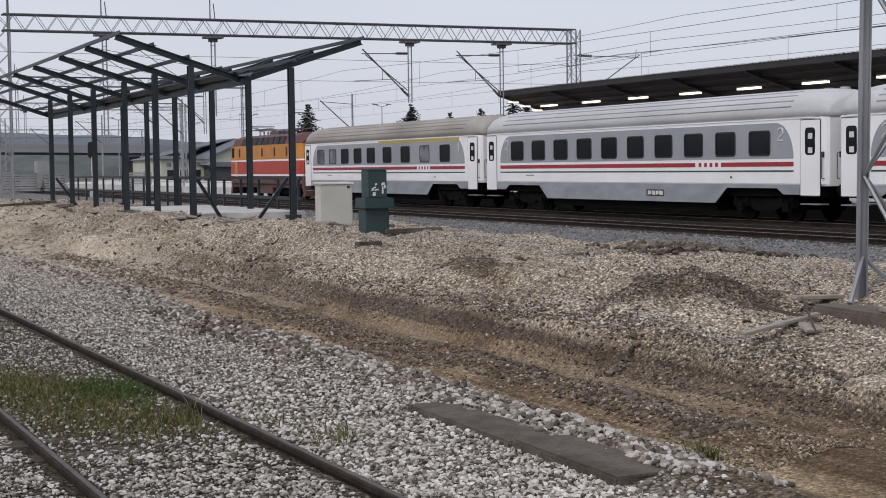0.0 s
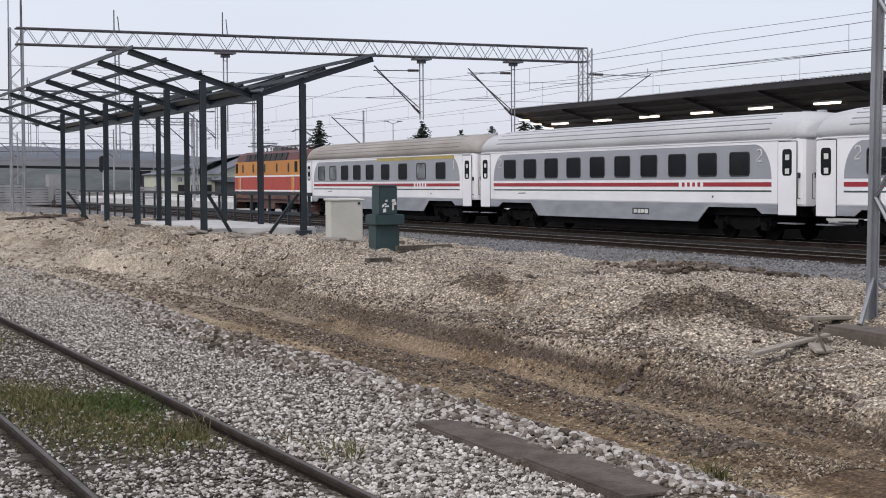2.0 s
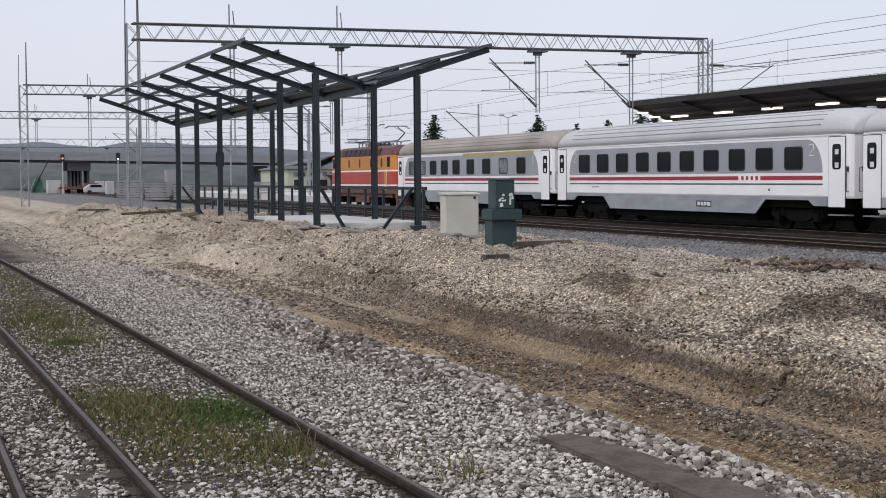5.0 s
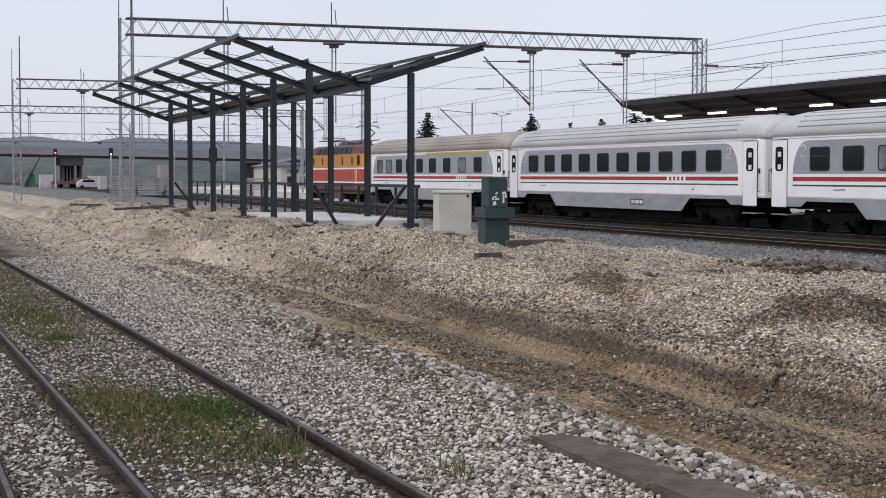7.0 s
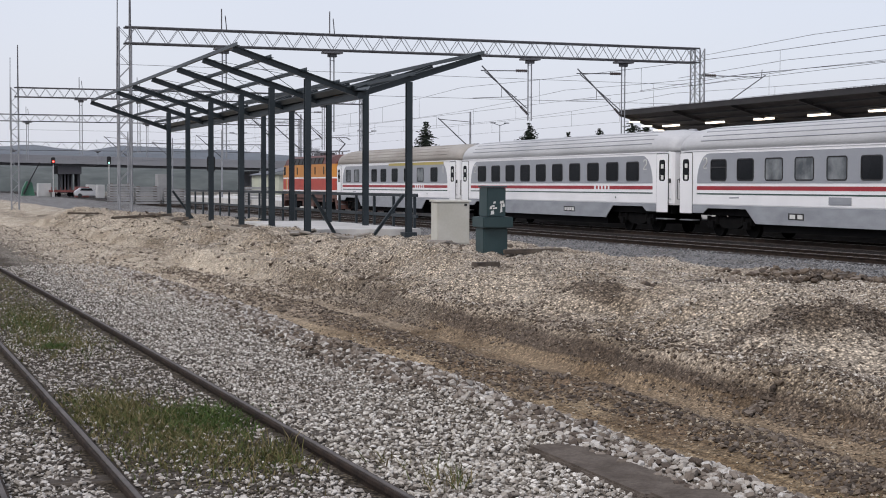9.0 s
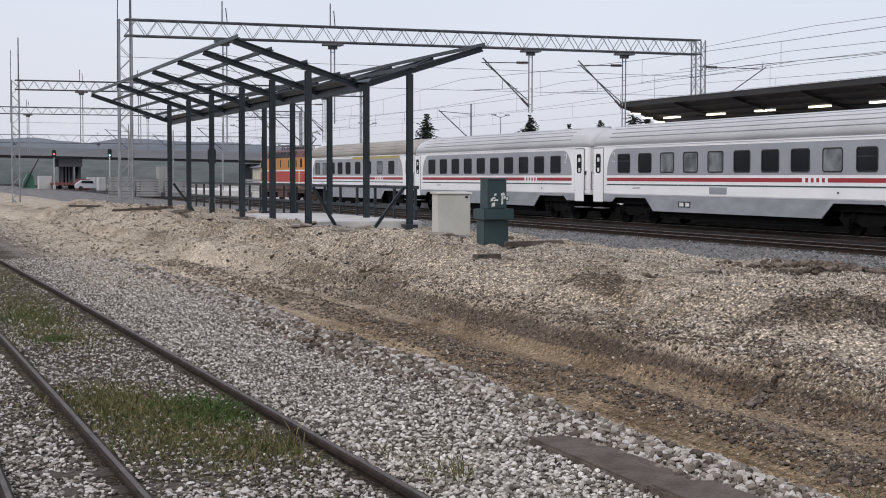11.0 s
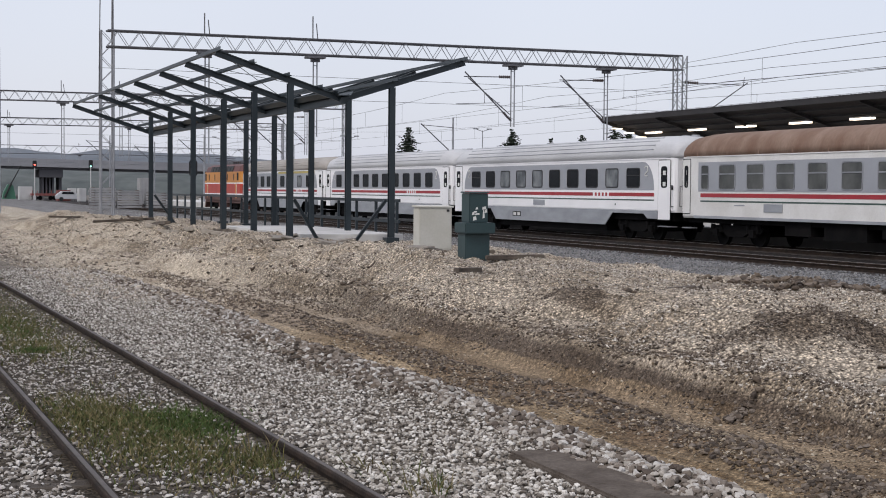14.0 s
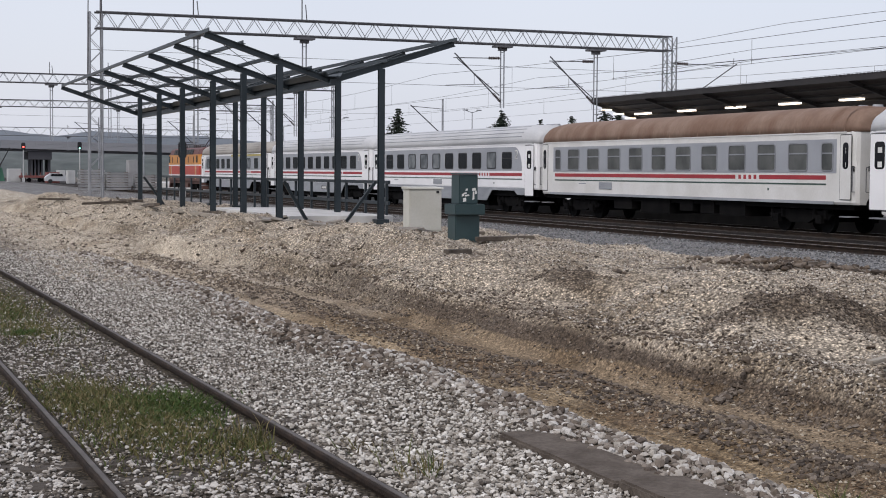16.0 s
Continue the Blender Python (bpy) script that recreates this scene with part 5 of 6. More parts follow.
M_DARKSLAB = mat("grey_brown_slab", (0.115, 0.094, 0.078), (0.2, 0.168, 0.142), 3.5, 0.95, 0, 0.8, 30, 0.6, 0.12)
M_BOARD = mat("weathered_board", (0.4, 0.36, 0.3), (0.3, 0.26, 0.21), 3, 0.85, 0, 0.3, 40, 0.3, stretch=(1, 8, 1))
M_DARKBOARD = mat("dark_broken_board", (0.07, 0.055, 0.045), (0.16, 0.13, 0.1), 3, 0.9, 0, 0.3, 40, 0.3)
M_PAVE = mat("broken_paving", (0.3, 0.27, 0.23), (0.19, 0.165, 0.14), 3, 0.9, 0, 0.3, 40, 0.3)
lattice_mast()
mast_foot()
cable_trough()
board(9.95, 11.95, float(height(9.95, 11.95)) + 0.06, 0.95, 0.16, 0.04, 8, M_BOARD, "pale weathered plank lying at the mast's foot", 2)
board(9.85, 10.65, 0.568, 0.6, 0.22, 0.05, 6, M_BOARD, "thick pale plank lying by the concrete footing", 1)
board(8.5, 10.75, float(height(8.5, 10.75)) + 0.09, 1.3, 0.1, 0.03, 19, M_BOARD, "pale narrow board lying across rubble", -4)
board(8.85, 10.8, float(height(8.85, 10.8)) + 0.12, 0.7, 0.03, 0.03, 62, M_DARKBOARD, "dark stick crossing a pale board", -22)
board(8.75, 10.95, float(height(8.75, 10.95)) + 0.1, 0.65, 0.03, 0.03, -28, M_DARKBOARD, "dark stick crossing a pale board", 14)
board(8.72, 10.62, float(height(8.72, 10.62)) + 0.06, 0.3, 0.2, 0.03, 12, M_BOARD, "short pale board end under crossed sticks", 4, 20)
rb = random.Random(21)
for i in range(34):
    y = 29.0 + 9.5 * rb.random() ** 1.2
    x = 9.9 + rb.uniform(-0.6, 1.5) + (37 - y) * 0.02
    board(x, y, float(height(x, y)) + 0.03, rb.uniform(0.25, 0.7), rb.uniform(0.2, 0.4), rb.uniform(0.04, 0.07), rb.uniform(0, 180), rb.choice((M_PAVE, M_PAVE, M_DARKBOARD, M_CONC)), "broken grey-brown paving slab tipped on the bank", rb.uniform(-12, 12), rb.uniform(-10, 10))
for i in range(18):
    y = 40 + i * 1.2 + rb.uniform(-0.4, 0.4)
    x = 9.2 + rb.uniform(-0.5, 0.5)
    board(x, y, float(height(x, y)) + 0.05, rb.uniform(0.8, 2.6), 0.16, 0.1, 90 + rb.uniform(-12, 12), rb.choice((M_PAVE, M_DARKBOARD, M_BOARD)), "old timber lying along the platform edge", rb.uniform(-3, 3))
for x, y, l_, a in ((8.55, 53.5, 2.2, 10), (8.9, 66.0, 3.0, 5), (8.78, 22.0, 0.6, 30), (11.2, 25.7, 1.3, 10), (11.9, 29.6, 1.2, 4), (10.4, 18.2, 0.5, 0), (13.2, 19.2, 0.6, 8)):
    board(x, y, float(height(x, y)) + 0.05, l_, 0.18, 0.08, a, M_DARKBOARD, "dark broken timber lying on gravel", rb.uniform(-4, 4))
# dark earth heaps
for n_, (cx, cy, sx, sy, k) in enumerate(((12.0, 17.6, 1.5, 0.4, 420), (13.3, 20.0, 1.2, 0.35, 200), (9.1, 14.5, 0.12, 0.12, 8), (7.15, 11.5, 0.16, 0.08, 60), (4.75, 16.4, 0.25, 0.6, 120), (10.4, 18.3, 0.4, 0.2, 40), (8.0, 25.5, 0.25, 1.5, 60))):
    g = np.random.RandomState(40 + n_)
    stones("earth_heap", cx + sx * g.randn(k) * 0.6, cy + sy * g.randn(k) * 0.6, g.uniform(0.03, 0.1 + 0.05 * (k > 150), k), M_CLOD, "heap of dark earth clods", sink=0.35, flat=0.6, seed=60 + n_)


for n_, (cx, cy, sx, sy, k) in enumerate(((8.5, 12.9, 0.5, 0.35, 1100), (9.35, 12.5, 0.4, 0.3, 600), (8.35, 17.4, 0.25, 0.7, 500), (9.0, 21.5, 0.45, 1.0, 350), (8.2, 27.0, 0.3, 1.3, 400))):
    g = np.random.RandomState(80 + n_)
    stones("earth_patch", cx + sx * g.randn(k), cy + sy * g.randn(k), g.uniform(0.014, 0.042, k), M_CLOD, "patch of dark crumbled earth on the bank", sink=0.3, flat=0.6, seed=90 + n_, lite=True)


# ---- grass and weeds between the rails ----
def blades(name, x, y, h, material, label, seed):
    r = np.random.RandomState(seed)
    n = len(x)
    a, w = r.rand(n) * 6.283, r.uniform(0.003, 0.007, n)
    lean = r.uniform(0.2, 1.5, n) * h
    b = r.rand(n) * 6.283
    z = height(x, y)
    base = np.stack([x, y, z - 0.01], 1)
    sidev = np.stack([np.cos(a) * w, np.sin(a) * w, 0 * a], 1)
    mid = base + np.stack([np.cos(b) * lean * 0.35, np.sin(b) * lean * 0.35, h * 0.6], 1)
    tip = base + np.stack([np.cos(b) * lean, np.sin(b) * lean, h], 1)
    V = np.stack([base - sidev, base + sidev, mid + sidev * 0.7, mid - sidev * 0.7, tip], 1).reshape(-1, 3)
    i = 5 * np.arange(n)[:, None]
    F = np.concatenate([i + np.array([[0, 1, 2]]), i + np.array([[0, 2, 3]]), i + np.array([[3, 2, 4]])])
    return tagged(array_mesh(name, V, F, material), label, "grass", kind="stuff")


M_GRASS = stone_mat("mixed_grass", [(0.1, 0.115, 0.035), (0.15, 0.14, 0.05), (0.2, 0.165, 0.075), (0.075, 0.105, 0.03), (0.26, 0.21, 0.11)], 0.8)
M_FRESH = stone_mat("fresh_grass", [(0.06, 0.115, 0.024), (0.085, 0.13, 0.03), (0.07, 0.1, 0.024)], 0.7)
g = np.random.RandomState(5)


def patch(cx, cy, sx, sy, n):
    return cx + sx * g.randn(n), cy + sy * g.randn(n)


def grass_set(spots, hmax, name, material, label, seed):
    x, y = [np.concatenate(v) for v in zip(*[patch(*s) for s in spots])]
    ok = (np.abs(x - rail1_x(y)) > 0.07) & (np.abs(x - rail1_x(y) + 1.465) > 0.07)
    x, y = x[ok], y[ok]
    blades(name, x, y, g.uniform(0.25, 1.0, len(x)) * hmax, material, label, seed)


grass_set([(1.95, 11.6, 0.28, 1.0, 6500), (1.7, 12.8, 0.25, 0.6, 2500), (2.3, 10.4, 0.2, 0.5, 1500), (1.95, 21.0, 0.3, 2.2, 5000), (1.9, 18.3, 0.3, 0.7, 1500), (2.1, 30.0, 0.3, 4.0, 3000), (2.55, 10.1, 0.08, 0.25, 500)],
          0.08, "dry_grass", M_GRASS, "short yellowish grass growing between the rails", 1)
grass_set([(2.45, 12.1, 0.2, 0.4, 1900), (2.3, 11.6, 0.2, 0.35, 600), (1.85, 17.8, 0.09, 0.1, 500), (1.8, 21.0, 0.2, 1.0, 700)], 0.09, "green_grass", M_FRESH, "fresh green grass tuft between the rails", 2)
grass_set([(3.35, 8.9, 0.07, 0.12, 60), (2.62, 10.3, 0.06, 0.15, 90), (5.05, 6.9, 0.05, 0.05, 120), (3.2, 9.3, 0.08, 0.4, 40)], 0.2, "tall_weeds", M_GRASS, "thin dry weeds standing in the ballast", 3)


# ---- overhead wires ----
def cord(bm, pts, r):
    """A thin sagging wire through points, running mainly along the tracks."""
    return loft(bm, [[(x - r, y, z), (x, y, z + r), (x + r, y, z), (x, y, z - r)] for x, y, z in pts])


def wires(x, zc, zm, label):
    t = thing("overhead_wires", label, "wires", "overhead line wires")
    bm = NB()
    bar(bm, (x, -60, zc), (x, 420, zc), 0.008, 4)
    part("contact_wire", bm, M_WIRE, t)
    bm = NB()
    spans = [-60, -5, 70, 120, 165, 250, 420]
    line = []
    for a, b in zip(spans, spans[1:]):
        pts = [(x, a + (b - a) * k / 8, zm - 0.5 * (1 - (2 * k / 8 - 1) ** 2)) for k in range(9)]
        line += pts[1:] if line else pts
    cord(bm, line, 0.008)
    part("messenger_wire", bm, M_WIRE, t)
    for a, b in zip(spans[1:], spans[2:]):
        for k in range(1, 8):
            zz = zm - 0.5 * (1 - (2 * k / 8 - 1) ** 2)
            bm = NB()
            bar(bm, (x, a + (b - a) * k / 8, zc), (x, a + (b - a) * k / 8, zz), 0.006, 4)
            part("dropper", bm, M_WIRE, t)


for x in (26.7, 32.2, 38.4):
    wires(x, 5.5, 6.75, "contact and messenger wires over a main line track")
for x, z in ((40.0, 8.9), (38.6, 7.7), (39.2, 7.3), (36.4, 7.0)):
    bm = NB()
    pts = [(x, -60 + 10 * k, z - 0.35 * (1 - (((-60 + 10 * k + 5) % 65) / 32.5 - 1) ** 2)) for k in range(14)]
    cord(bm, pts, 0.01)
    tagged(part("feeder_wire", bm, M_WIRE), "thin dark feeder wire along the gantry tops", "wire", "feeder wires")
for y, z0, z1 in ((70.0, 7.4, 7.2), (120.0, 7.2, 7.0), (165.0, 6.4, 6.2), (70.0, 6.3, 6.2), (120.0, 6.1, 6.0)):
    bm = NB()
    xa_, xb_ = {70.0: (10.4, 39.7), 120.0: (9.7, 37.2), 165.0: (9.0, 44.0)}[y]
    bar(bm, (xa_ - 0.3, y + 0.22, z0), (xb_ + 0.3, y + 0.22, z1), 0.012, 4)
    tagged(part("cross_wire", bm, M_WIRE), "thin dark cross-span wire between gantry legs", "wire", "cross-span wires")


# ---- distance ----
def polar(az, d, z=0.0):
    return Vector((d * math.sin(radians(az)), d * math.cos(radians(az)), z))


# Distance haze is mixed into the hills' base colour as pale blue-grey.
M_HILL = mat("haze_tinted_wooded_hill", (0.16, 0.18, 0.205), (0.115, 0.135, 0.155), 0.006, 1.0, 0, 0, 0.05, 0.25)
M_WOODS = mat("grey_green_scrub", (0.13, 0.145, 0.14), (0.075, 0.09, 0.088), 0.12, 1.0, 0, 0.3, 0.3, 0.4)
M_BRIDGE = mat("grey_bridge_concrete", (0.27, 0.275, 0.295), (0.22, 0.225, 0.245), 0.05, 0.9)
M_BRIDGED = mat("dark_bridge_girder", (0.07, 0.07, 0.08), None, 0.1, 0.9)
M_CONIFER = stone_mat("dark_conifer_needles", [(0.018, 0.03, 0.02), (0.028, 0.042, 0.026), (0.014, 0.022, 0.016), (0.04, 0.05, 0.032)], 0.9)
M_BARK = mat("dark_bark", (0.05, 0.038, 0.03), None, 3, 0.95)
M_REDLIT = mat("red_signal_light", (0.8, 0.05, 0.05), None, 1, 0.4, emit=(1.0, 0.08, 0.06), power=6.0)
M_GREENLIT = mat("pale_green_signal_light", (0.3, 0.7, 0.6), None, 1, 0.4, emit=(0.4, 1.0, 0.85), power=2.0)
M_BLACK = mat("matt_black", (0.012, 0.012, 0.013), None, 2, 0.6)
M_WALL = mat("pale_green_render", (0.5, 0.52, 0.42), (0.44, 0.46, 0.38), 0.3, 0.85)
M_TILE = mat("grey_roof_sheet", (0.12, 0.13, 0.15), (0.15, 0.16, 0.18), 0.4, 0.7)
M_CARW = mat("silver_car_paint", (0.55, 0.56, 0.58), None, 1, 0.3)
M_REDOX = mat("dull_red_steel", (0.24, 0.07, 0.06), (0.18, 0.06, 0.055), 0.8, 0.7)
M_PALEW = mat("pale_site_paint", (0.55, 0.55, 0.54), (0.45, 0.45, 0.45), 0.6, 0.7)
M_MACH = mat("green_machine_paint", (0.05, 0.16, 0.1), None, 1, 0.5)


def ridge(name, d, az0, az1, tops, material, label, seed):
    """A long wooded ridge with a slightly jagged outline and a back slope."""
    n = 260
    az = np.linspace(az0, az1, n)
    r = np.random.RandomState(seed)
    el = np.interp(az, [a for a, _ in tops], [e for _, e in tops])
    jag = 0.035 * fbm(az * 3.1 + seed, az * 0 + 2.5, 4) + 0.012 * r.randn(n)
    rows = []
    for k, (dd, f) in enumerate(((0.0, -0.1), (0.02, 0.45), (0.05, 0.8), (0.08, 1.0), (0.2, 0.6))):
        dist = d * (1 + dd)
        z = 2 + dist * np.tan(np.radians(el + jag * (k == 3))) * 1.0
        rows.append(np.stack([dist * np.sin(np.radians(az)), dist * np.cos(np.radians(az)), np.maximum(z * f, -2)], 1))
    V = np.concatenate(rows)
    i = (np.arange(4)[:, None] * n + np.arange(n - 1)[None]).ravel()
    ob = array_mesh(name, V, np.stack([i, i + 1, i + n + 1, i + n], 1), material)
    return tagged(ob, label, "hill", kind="structure")


ridge("backdrop_hills", 1500, -40, 75, [(-40, 1.0), (2, 1.15), (3.2, 1.3), (5.3, 1.4), (7.1, 1.2), (8.4, 1.42), (10.7, 1.28), (12.1, 1.28), (14.1, 1.1), (17, 0.85), (22, 0.7), (75, 0.8)], M_HILL, "low wooded hills on the horizon, tinted blue-grey to stand for haze", 1)
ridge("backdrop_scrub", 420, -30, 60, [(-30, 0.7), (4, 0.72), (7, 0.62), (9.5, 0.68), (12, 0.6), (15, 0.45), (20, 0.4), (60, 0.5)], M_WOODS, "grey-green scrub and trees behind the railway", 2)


def overpass():
    t = thing("road_overpass", "long grey concrete road overpass crossing behind the station yard", "bridge")
    y = 340.0
    def z_at(x):
        return 6.55 - 0.0155 * (x - 22)
    bm = NB()
    xs = [-160, -40, 22, 80, 110, 160]
    loft(bm, [[(x, y - 5, z_at(x) + 0.0), (x, y - 5, z_at(x) + 1.1), (x, y + 5, z_at(x) + 1.1), (x, y + 5, z_at(x))] for x in xs])
    part("deck", bm, M_BRIDGE, t)
    bm = NB()
    loft(bm, [[(x, y - 4.4, z_at(x) - 0.45), (x, y - 4.4, z_at(x) - 0.01), (x, y + 4.4, z_at(x) - 0.01), (x, y + 4.4, z_at(x) - 0.45)] for x in xs])
    part("girder", bm, M_BRIDGED, t, "dark girder beneath the deck")
    bm = NB()
    loft(bm, [[(x, y - 5.05, z_at(x) + 1.12), (x, y - 5.05, z_at(x) + 1.75), (x, y - 4.95, z_at(x) + 1.75), (x, y - 4.95, z_at(x) + 1.12)] for x in xs])
    part("parapet", bm, M_BRIDGE, t)
    for x0, x1 in ((-40, -37.5), (36.7, 37.05), (37.4, 37.75), (38.1, 38.45), (38.8, 39.15), (40.2, 40.75), (78, 80)):
        bm = NB()
        box(bm, x0, x1, y - 3, y + 3, -0.2, z_at(x0) - 0.7)
        part("pier", bm, M_BRIDGED, t)
    bm = NB()
    box(bm, 36.0, 40.9, y - 4.2, y + 4.2, z_at(38) - 2.2, z_at(38) - 0.5)
    part("pier_cap", bm, M_BRIDGED, t, "dark pier head under the deck")
    return t


overpass()


def signal(az, d, ztop, lit, label):
    t = thing("railway_signal", label, "signal", "railway signals")
    p = polar(az, d)
    x, y = p.x, p.y
    bm = NB()
    bar(bm, (x, y, -0.1), (x, y, ztop - 0.9), 0.08, 8)
    part("mast", bm, M_PALEW, t)
    bm = NB()
    prism(bm, round_rect(x - 0.32, x + 0.32, ztop - 1.25, ztop, 0.2), "y", y - 0.05, y + 0.05)
    part("head", bm, M_BLACK, t, bevel=0.01)
    for k, z in enumerate((ztop - 0.32, ztop - 0.65, ztop - 0.98)):
        bm = NB()
        bar(bm, (x, y - 0.12, z), (x, y - 0.06, z), 0.13, 12)
        part("lens", bm, lit if k == (1 if lit is M_REDLIT else 2) else M_BLACK, t)
    bm = NB()
    box(bm, x - 0.2, x + 0.2, y - 0.2, y + 0.2, -0.05, 0.7)
    part("base", bm, M_PALEW, t)


signal(5.95, 245.0, 6.1, M_REDLIT, "colour-light signal with a lit red lamp on a pale mast")
signal(7.92, 245.0, 6.3, M_GREENLIT, "colour-light signal with a small pale lamp lit")
signal(11.6, 120.0, 4.2, M_BLACK, "unlit colour-light signal on a pale mast")


def conifer(az, d, top_el, w_deg, seed):
    """A spruce: tapered trunk, whorls of drooping branches set with small needle clumps."""
    t = thing("conifer_tree", "dark green conifer beyond the tracks", "tree", "conifers beyond the station")
    p = polar(az, d)
    h = 2 + d * math.tan(radians(top_el))
    rmax = d * math.tan(radians(w_deg / 2))
    r = random.Random(seed)
    bm = NB()
    bar(bm, (p.x, p.y, -0.2), (p.x, p.y, h * 0.97), 0.2, 7, 0.03)
    trunk = part("trunk", bm, M_BARK, t)
    cx, cy, cz, cs = [], [], [], []
    limbs = NB()
    z = h * 0.12
    while z < h * 0.985:
        f = 1 - z / h
        n = 7 if f > 0.1 else 4
        for k in range(n):
            a = r.uniform(0, 6.283)
            length = rmax * (f ** 0.8) * r.uniform(0.55, 1.25) + 0.08
            drop = -0.25 * length
            bar(limbs, (p.x, p.y, z), (p.x + math.cos(a) * length, p.y + math.sin(a) * length, z + drop), 0.03, 3, 0.008)
            m_ = max(3, int(length * 9))
            for i in range(m_):
                u = (i + r.random()) / m_
                cx.append(p.x + math.cos(a) * length * u + r.gauss(0, 0.06)), cy.append(p.y + math.sin(a) * length * u + r.gauss(0, 0.06))
                cz.append(z + drop * u + r.gauss(0, 0.05)), cs.append(r.uniform(0.09, 0.26) * (1.15 - 0.5 * u))
        z += h * r.uniform(0.02, 0.035)
    part("limbs", limbs, M_BARK, t)
    n = len(cx)
    rr = np.random.RandomState(seed)
    C, S = np.stack([cx, cy, cz], 1), np.array(cs)
    V = (C[:, None] + (ICO[None] * (1 + 0.9 * (rr.rand(n, 12, 1) - 0.5))) * np.array([1, 1, 0.55]) * (S[:, None, None] / 1.6)).reshape(-1, 3)
    ob = array_mesh("crown", V, (ICO_F[None] + 12 * np.arange(n)[:, None, None]).reshape(-1, 3), M_CONIFER)
    ob.parent = t


for k, (az, d, el, w) in enumerate(((19.54, 150, 2.42, 3.1), (23.39, 165, 2.34, 3.8), (24.86, 190, 2.0, 2.8), (26.0, 190, 2.15, 2.9), (27.2, 170, 2.5, 3.6), (27.75, 170, 2.44, 3.3))):
    conifer(az, d, el, w, 30 + k)


def station_hall():
    t = thing("station_building", "pale green station building with a grey sheet roof and lean-to", "building")
    y, x0, xm, x1 = 228.0, 57.2, 64.5, 82.0
    bm = NB()
    prism(bm, [(x0, -0.1), (x1, -0.1), (x1, 3.9), (71.5, 6.3), (xm, 3.5), (x0, 3.5)], "y", y, y + 18)
    part("wall", bm, M_WALL, t)
    bm = NB()
    prism(bm, [(x0 - 0.4, 3.52), (xm, 3.52), (xm + 0.4, 4.0), (71.5, 6.75), (71.5, 6.45), (xm + 0.4, 3.7), (xm, 3.5)][::-1], "y", y - 0.5, y + 18.5)
    prism(bm, [(71.5, 6.75), (83, 4.0), (83, 3.7), (71.5, 6.45)], "y", y - 0.5, y + 18.5)
    part("roof", bm, M_TILE, t)
    bm = NB()
    prism(bm, [(x0 - 0.4, 3.55), (71.5, 6.8), (71.5, 6.7), (x0 - 0.4, 3.45)], "y", y + 8, y + 18.4)
    part("roof_slope", bm, M_TILE, t)
    for i in range(7):
        x = x0 + 0.8 + i * 1.15
        w = thing_part(t, "window")
        bm = NB()
        box(bm, x, x + 0.9, y - 0.06, y - 0.02, 2.3, 3.1)
        part("frame", bm, M_PALEW, w)
        bm = NB()
        box(bm, x + 0.08, x + 0.82, y - 0.08, y - 0.061, 2.38, 3.02)
        part("pane", bm, M_GLASSL, w)
    for i in range(4):
        x = x0 + 1.0 + i * 2.0
        bm = NB()
        box(bm, x, x + 1.2, y - 0.05, y - 0.01, 0.2, 1.9)
        part("doorway", bm, M_BLACK, t)
    bm = NB()
    prism(bm, [(63.6, 2.3), (69.2, 2.3), (69.6, 2.6), (68.4, 3.0), (64.4, 3.0), (63.2, 2.6)], "y", y - 5, y - 0.1)
    part("porch_roof", bm, M_TILE, t)
    bm = NB()
    box(bm, 63.9, 69.0, y - 4.6, y - 0.12, 0.0, 2.3)
    part("porch", bm, M_BRIDGED, t)


station_hall()
platform(46.4, 49.5, 150.0, 222.0, 0.6, "far pale concrete platform in front of the station building")


M_STACK = mat("grey_new_concrete", (0.34, 0.34, 0.34), (0.26, 0.26, 0.265), 0.8, 0.85)


def sleeper_stack(az, d, layers, long, label):
    t = thing("sleeper_stack", label, "stack", "stacks of new sleepers")
    p = polar(az, d)
    for k in range(layers):
        bm = NB()
        for j in range(2):
            yy = p.y + 1.3 * j
            box(bm, p.x - long / 2 + 0.05 * (k % 2), p.x + long / 2 + 0.05 * (k % 2), yy - 0.14, yy + 0.14, 0.05 + 0.25 * k, 0.24 + 0.25 * k)
        part("sleeper", bm, M_STACK, t)
        for j in (-0.35, 0.35):
            bm = NB()
            box(bm, p.x + j * long - 0.05, p.x + j * long + 0.05, p.y - 0.2, p.y + 1.6, 0.24 + 0.25 * k, 0.3 + 0.25 * k)
            part("batten", bm, M_DARKBOARD, t)


for az, l_, n_ in ((8.35, 2.4, 8), (9.3, 2.4, 7), (10.3, 2.2, 6), (13.3, 2.4, 7)):
    sleeper_stack(az, 155.0, n_, l_, "stack of pale new sleepers separated by battens")


def site_box(az, d, w, h, material, label, z=0.0):
    t = thing("site_container", label, "container", "site containers")
    p = polar(az, d)
    bm = NB()
    box(bm, p.x - w / 2, p.x + w / 2, p.y - 1.2, p.y + 1.2, z, z + h)
    part("body", bm, material, t, bevel=0.05)
    for i in range(int(w / 0.4)):
        bm = NB()
        x = p.x - w / 2 + 0.2 + 0.4 * i
        box(bm, x - 0.05, x + 0.05, p.y - 1.25, p.y - 1.2, z + 0.1, z + h - 0.1)
        part("rib", bm, material, t)


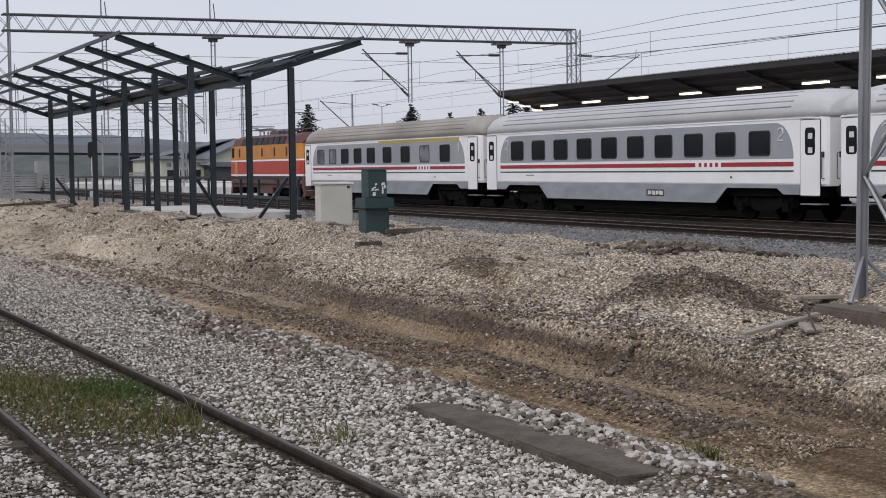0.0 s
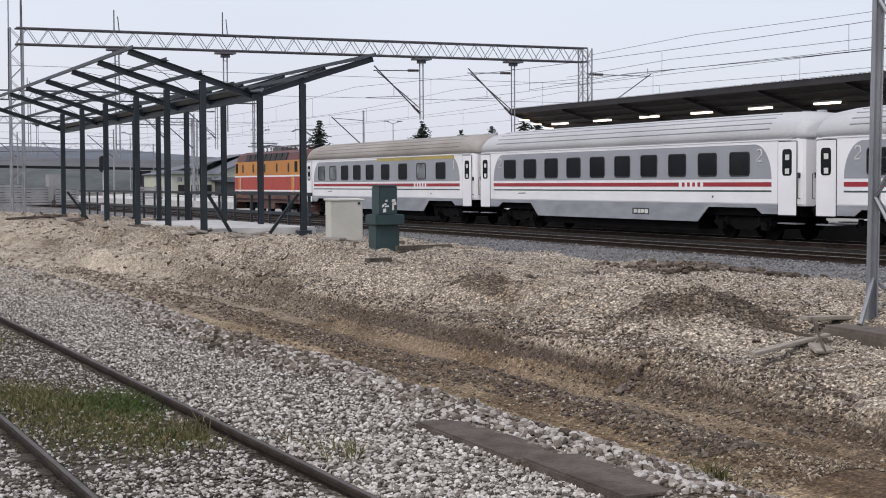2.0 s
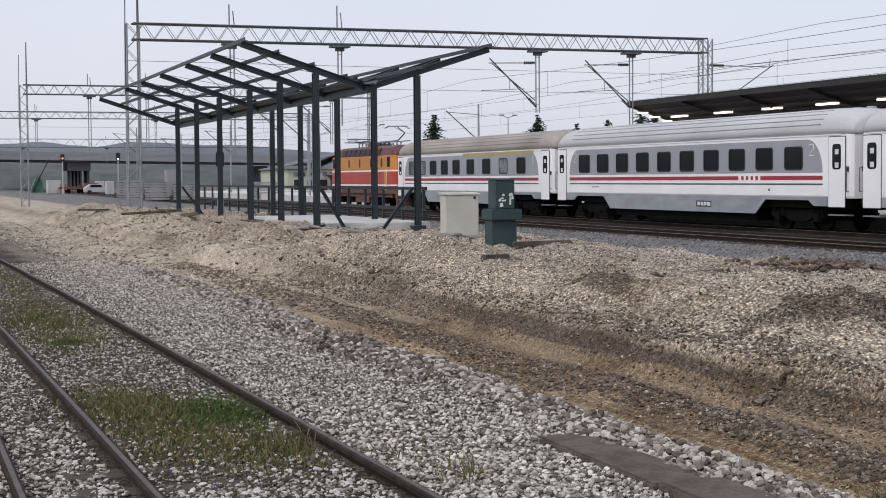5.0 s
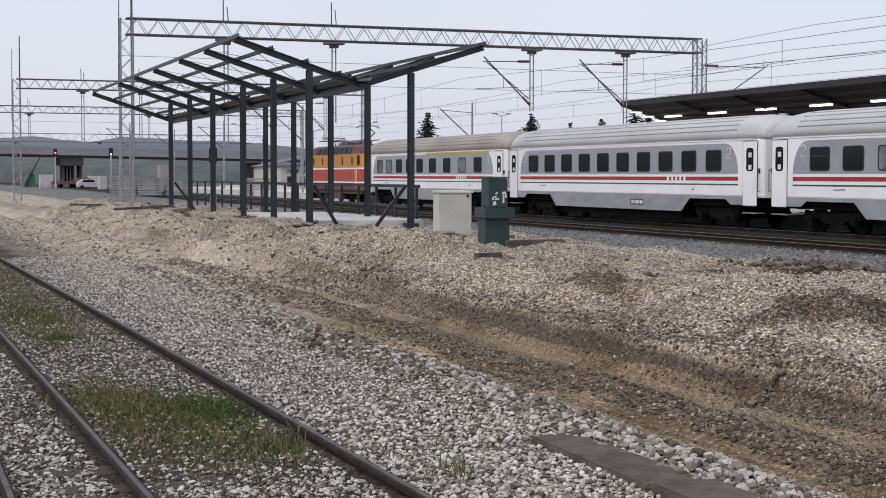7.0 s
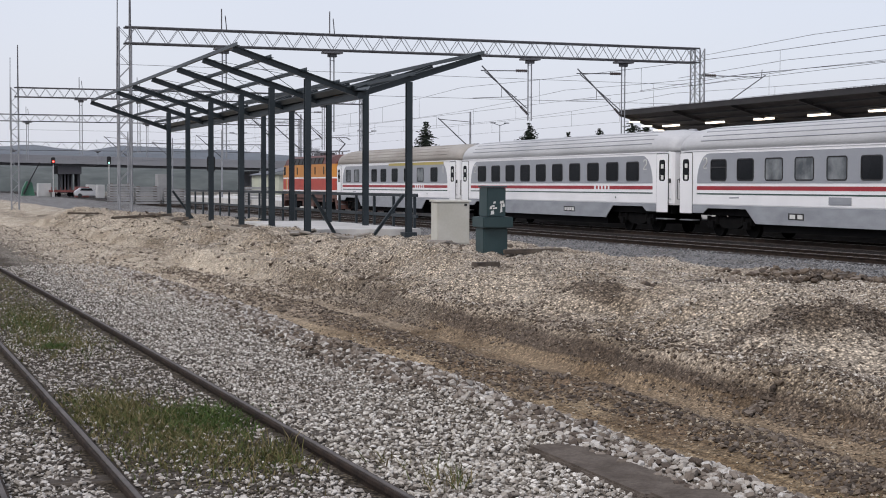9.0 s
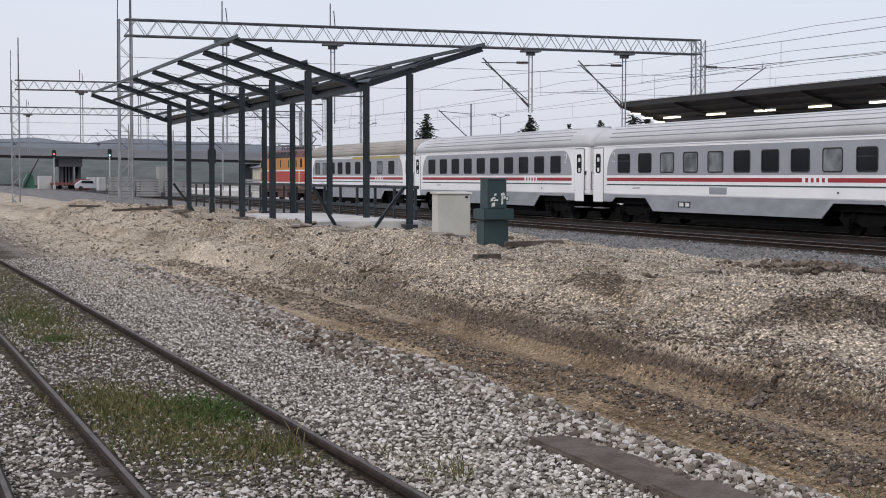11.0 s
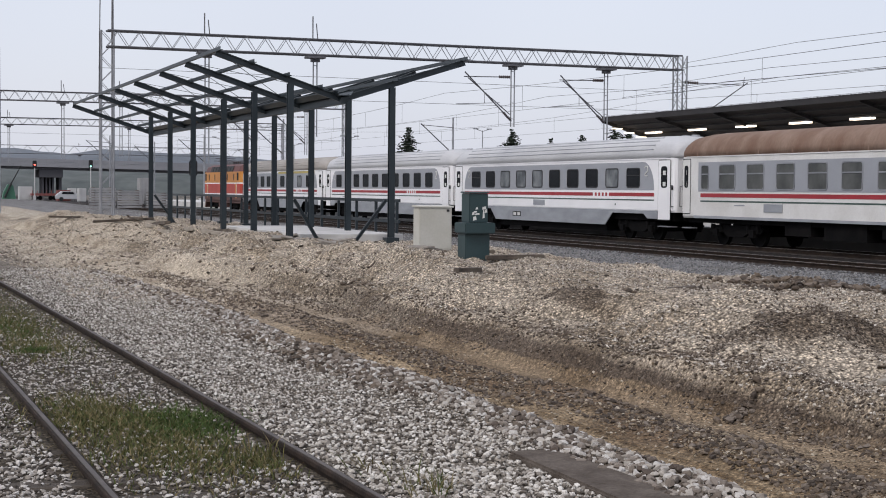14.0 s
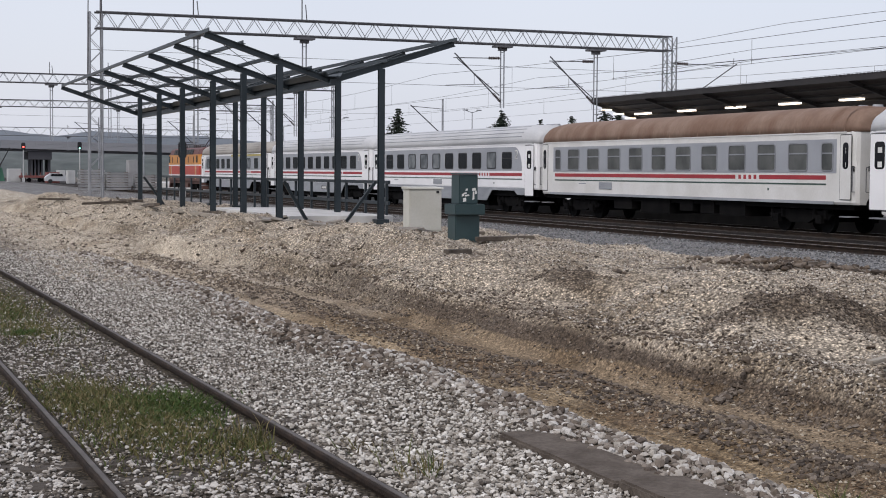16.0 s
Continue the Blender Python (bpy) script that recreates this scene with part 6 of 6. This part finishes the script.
site_box(5.62, 250, 2.0, 2.1, M_PALEW, "small pale site container beside the yard")
site_box(9.85, 200, 1.6, 3.3, M_STACK, "pale site cabin standing by the sleeper stacks")
site_box(6.95, 235, 1.9, 1.6, M_REDOX, "dull red steel container in the yard")
site_box(7.6, 225, 1.0, 1.9, M_PALEW, "pale bundled materials standing upright")
site_box(7.25, 290, 1.4, 1.9, M_PALEW, "distant pale site box in the yard")


def flat_wagon():
    t = thing("flat_wagon", "dull red flat wagon standing in the yard", "wagon")
    p = polar(6.35, 248)
    bm = NB()
    box(bm, p.x - 2.3, p.x + 1.6, p.y - 1.2, p.y + 1.2, 0.7, 1.05)
    part("bed", bm, M_REDOX, t)
    for i in range(6):
        bm = NB()
        x = p.x - 2.2 + 0.72 * i
        box(bm, x - 0.05, x + 0.05, p.y - 1.25, p.y - 1.15, 1.05, 1.5)
        part("stake", bm, M_REDOX, t)
    for x in (-1.7, -1.0, 0.6, 1.2):
        bm = NB()
        bar(bm, (p.x + x, p.y - 0.9, 0.35), (p.x + x, p.y - 0.75, 0.35), 0.35, 12)
        part("wheel", bm, M_UNDER, t)


flat_wagon()


def parked_car():
    t = thing("parked_car", "silver hatchback parked in the distant yard", "car")
    p = polar(7.18, 232)
    bm = NB()
    prof = [(-2.0, 0.3), (2.0, 0.3), (2.05, 0.75), (1.9, 0.95), (1.0, 1.02), (0.35, 1.42), (-1.2, 1.45), (-1.85, 1.0), (-2.05, 0.8)]
    prism(bm, [(p.x + a, b) for a, b in prof], "y", p.y - 0.8, p.y + 0.8)
    part("body", bm, M_CARW, t, bevel=0.04)
    for a, b in ((-1.1, -0.35), (-0.28, 0.4)):
        bm = NB()
        prism(bm, [(p.x + a - 0.2, 1.02), (p.x + b + 0.15, 1.02), (p.x + b, 1.36), (p.x + a, 1.36)], "y", p.y - 0.83, p.y - 0.805)
        part("window", bm, M_GLASS, t)
    for a in (-1.3, 1.3):
        bm = NB()
        bar(bm, (p.x + a, p.y - 0.84, 0.31), (p.x + a, p.y - 0.62, 0.31), 0.31, 14)
        part("wheel", bm, M_RUBBER, t)


parked_car()


def excavator():
    t = thing("rail_crane", "green rail crane with a dark slanting jib", "crane")
    p = polar(5.05, 240)
    bm = NB()
    prism(bm, [(p.x - 1.0, 0.2), (p.x + 1.0, 0.2), (p.x + 0.6, 2.2), (p.x - 0.2, 2.4), (p.x - 0.8, 1.2)], "y", p.y - 0.8, p.y + 0.8)
    part("cab", bm, M_MACH, t)
    bm = NB()
    bar(bm, (p.x - 0.7, p.y - 1, 0.4), (p.x + 0.3, p.y - 1, 2.6), 0.14, 6)
    bar(bm, (p.x + 0.3, p.y - 1, 2.6), (p.x + 1.7, p.y - 1, 5.2), 0.1, 6, 0.07)
    part("jib", bm, M_BLACK, t)


excavator()


def yard_lamp(az, d, top_el):
    t = thing("yard_lamp", "slim grey yard lamp mast with twin heads", "street lamp", "yard lamps")
    p = polar(az, d)
    h = 2 + d * math.tan(radians(top_el))
    bm = NB()
    bar(bm, (p.x, p.y, -0.1), (p.x, p.y, h - 0.2), 0.09, 7, 0.05)
    part("pole", bm, M_GALV, t)
    for s in (-1, 1):
        bm = NB()
        bar(bm, (p.x, p.y, h - 0.3), (p.x + s * 0.9, p.y, h), 0.04, 5)
        box(bm, p.x + s * 0.9 - 0.3, p.x + s * 0.9 + 0.3, p.y - 0.12, p.y + 0.12, h - 0.04, h + 0.08)
        part("head", bm, M_GALV, t)


for az, d, el in ((22.3, 190, 2.31), (17.35, 190, 2.0), (12.6, 210, 1.9), (15.3, 240, 1.7)):
    yard_lamp(az, d, el)


def side_mast(az, d, top_el):
    t = thing("catenary_mast", "slim steel catenary mast with a slanting bracket arm", "mast", "catenary masts")
    p = polar(az, d)
    h = 2 + d * math.tan(radians(top_el))
    bm = NB()
    bar(bm, (p.x, p.y, -0.1), (p.x, p.y, h), 0.12, 7, 0.08)
    part("pole", bm, M_GALV, t)
    bm = NB()
    bar(bm, (p.x, p.y, h - 3.2), (p.x - 3.0, p.y, h - 0.6), 0.05, 5)
    bar(bm, (p.x, p.y, h - 0.9), (p.x - 3.0, p.y, h - 0.7), 0.03, 5)
    part("bracket", bm, M_GALVD, t)
    bm = NB()
    insulator(bm, (p.x - 0.1, p.y, h - 3.1), (p.x - 0.5, p.y, h - 2.75))
    part("insulator", bm, M_INSUL, t)


for az, d, el in ((21.2, 135, 2.73), (14.9, 140, 2.6), (12.0, 180, 2.0), (8.6, 200, 1.9), (10.2, 230, 1.7)):
    side_mast(az, d, el)


# ---- motion of the train ----
def train_place(t):
    s = min(max((t - 3.0) / 2.4, 0.0), 1.0)
    early = 0.6 * (1 - s * s * (3 - 2 * s))
    return early + 38.825 + t * (0.63249 + t * (0.107624 + t * (0.011774 + t * (-0.000828193 + t * 0.0000217707))))


def motions():
    times = [0.5 * i for i in range(33)]
    for ob, offset in TRAIN:
        walk(ob, [(t, pose(32.2, train_place(t) + offset, 0.0)) for t in times])
    # wheels roll without slipping; rows every 80 degrees at most
    run, rows_t = [0.0], [0.0]
    t = 0.0
    while t < 16.0:
        t = min(16.0, round(t + 1 / 30, 5))
        if train_place(t) - train_place(rows_t[-1]) > 0.46 * radians(70) or t >= 16.0:
            rows_t.append(t)
    for w, yy in WHEELS:
        walk(w, [(t, pose(0, yy, 0.463, -math.degrees((train_place(t) - train_place(0)) / 0.46))) for t in rows_t])


motions()
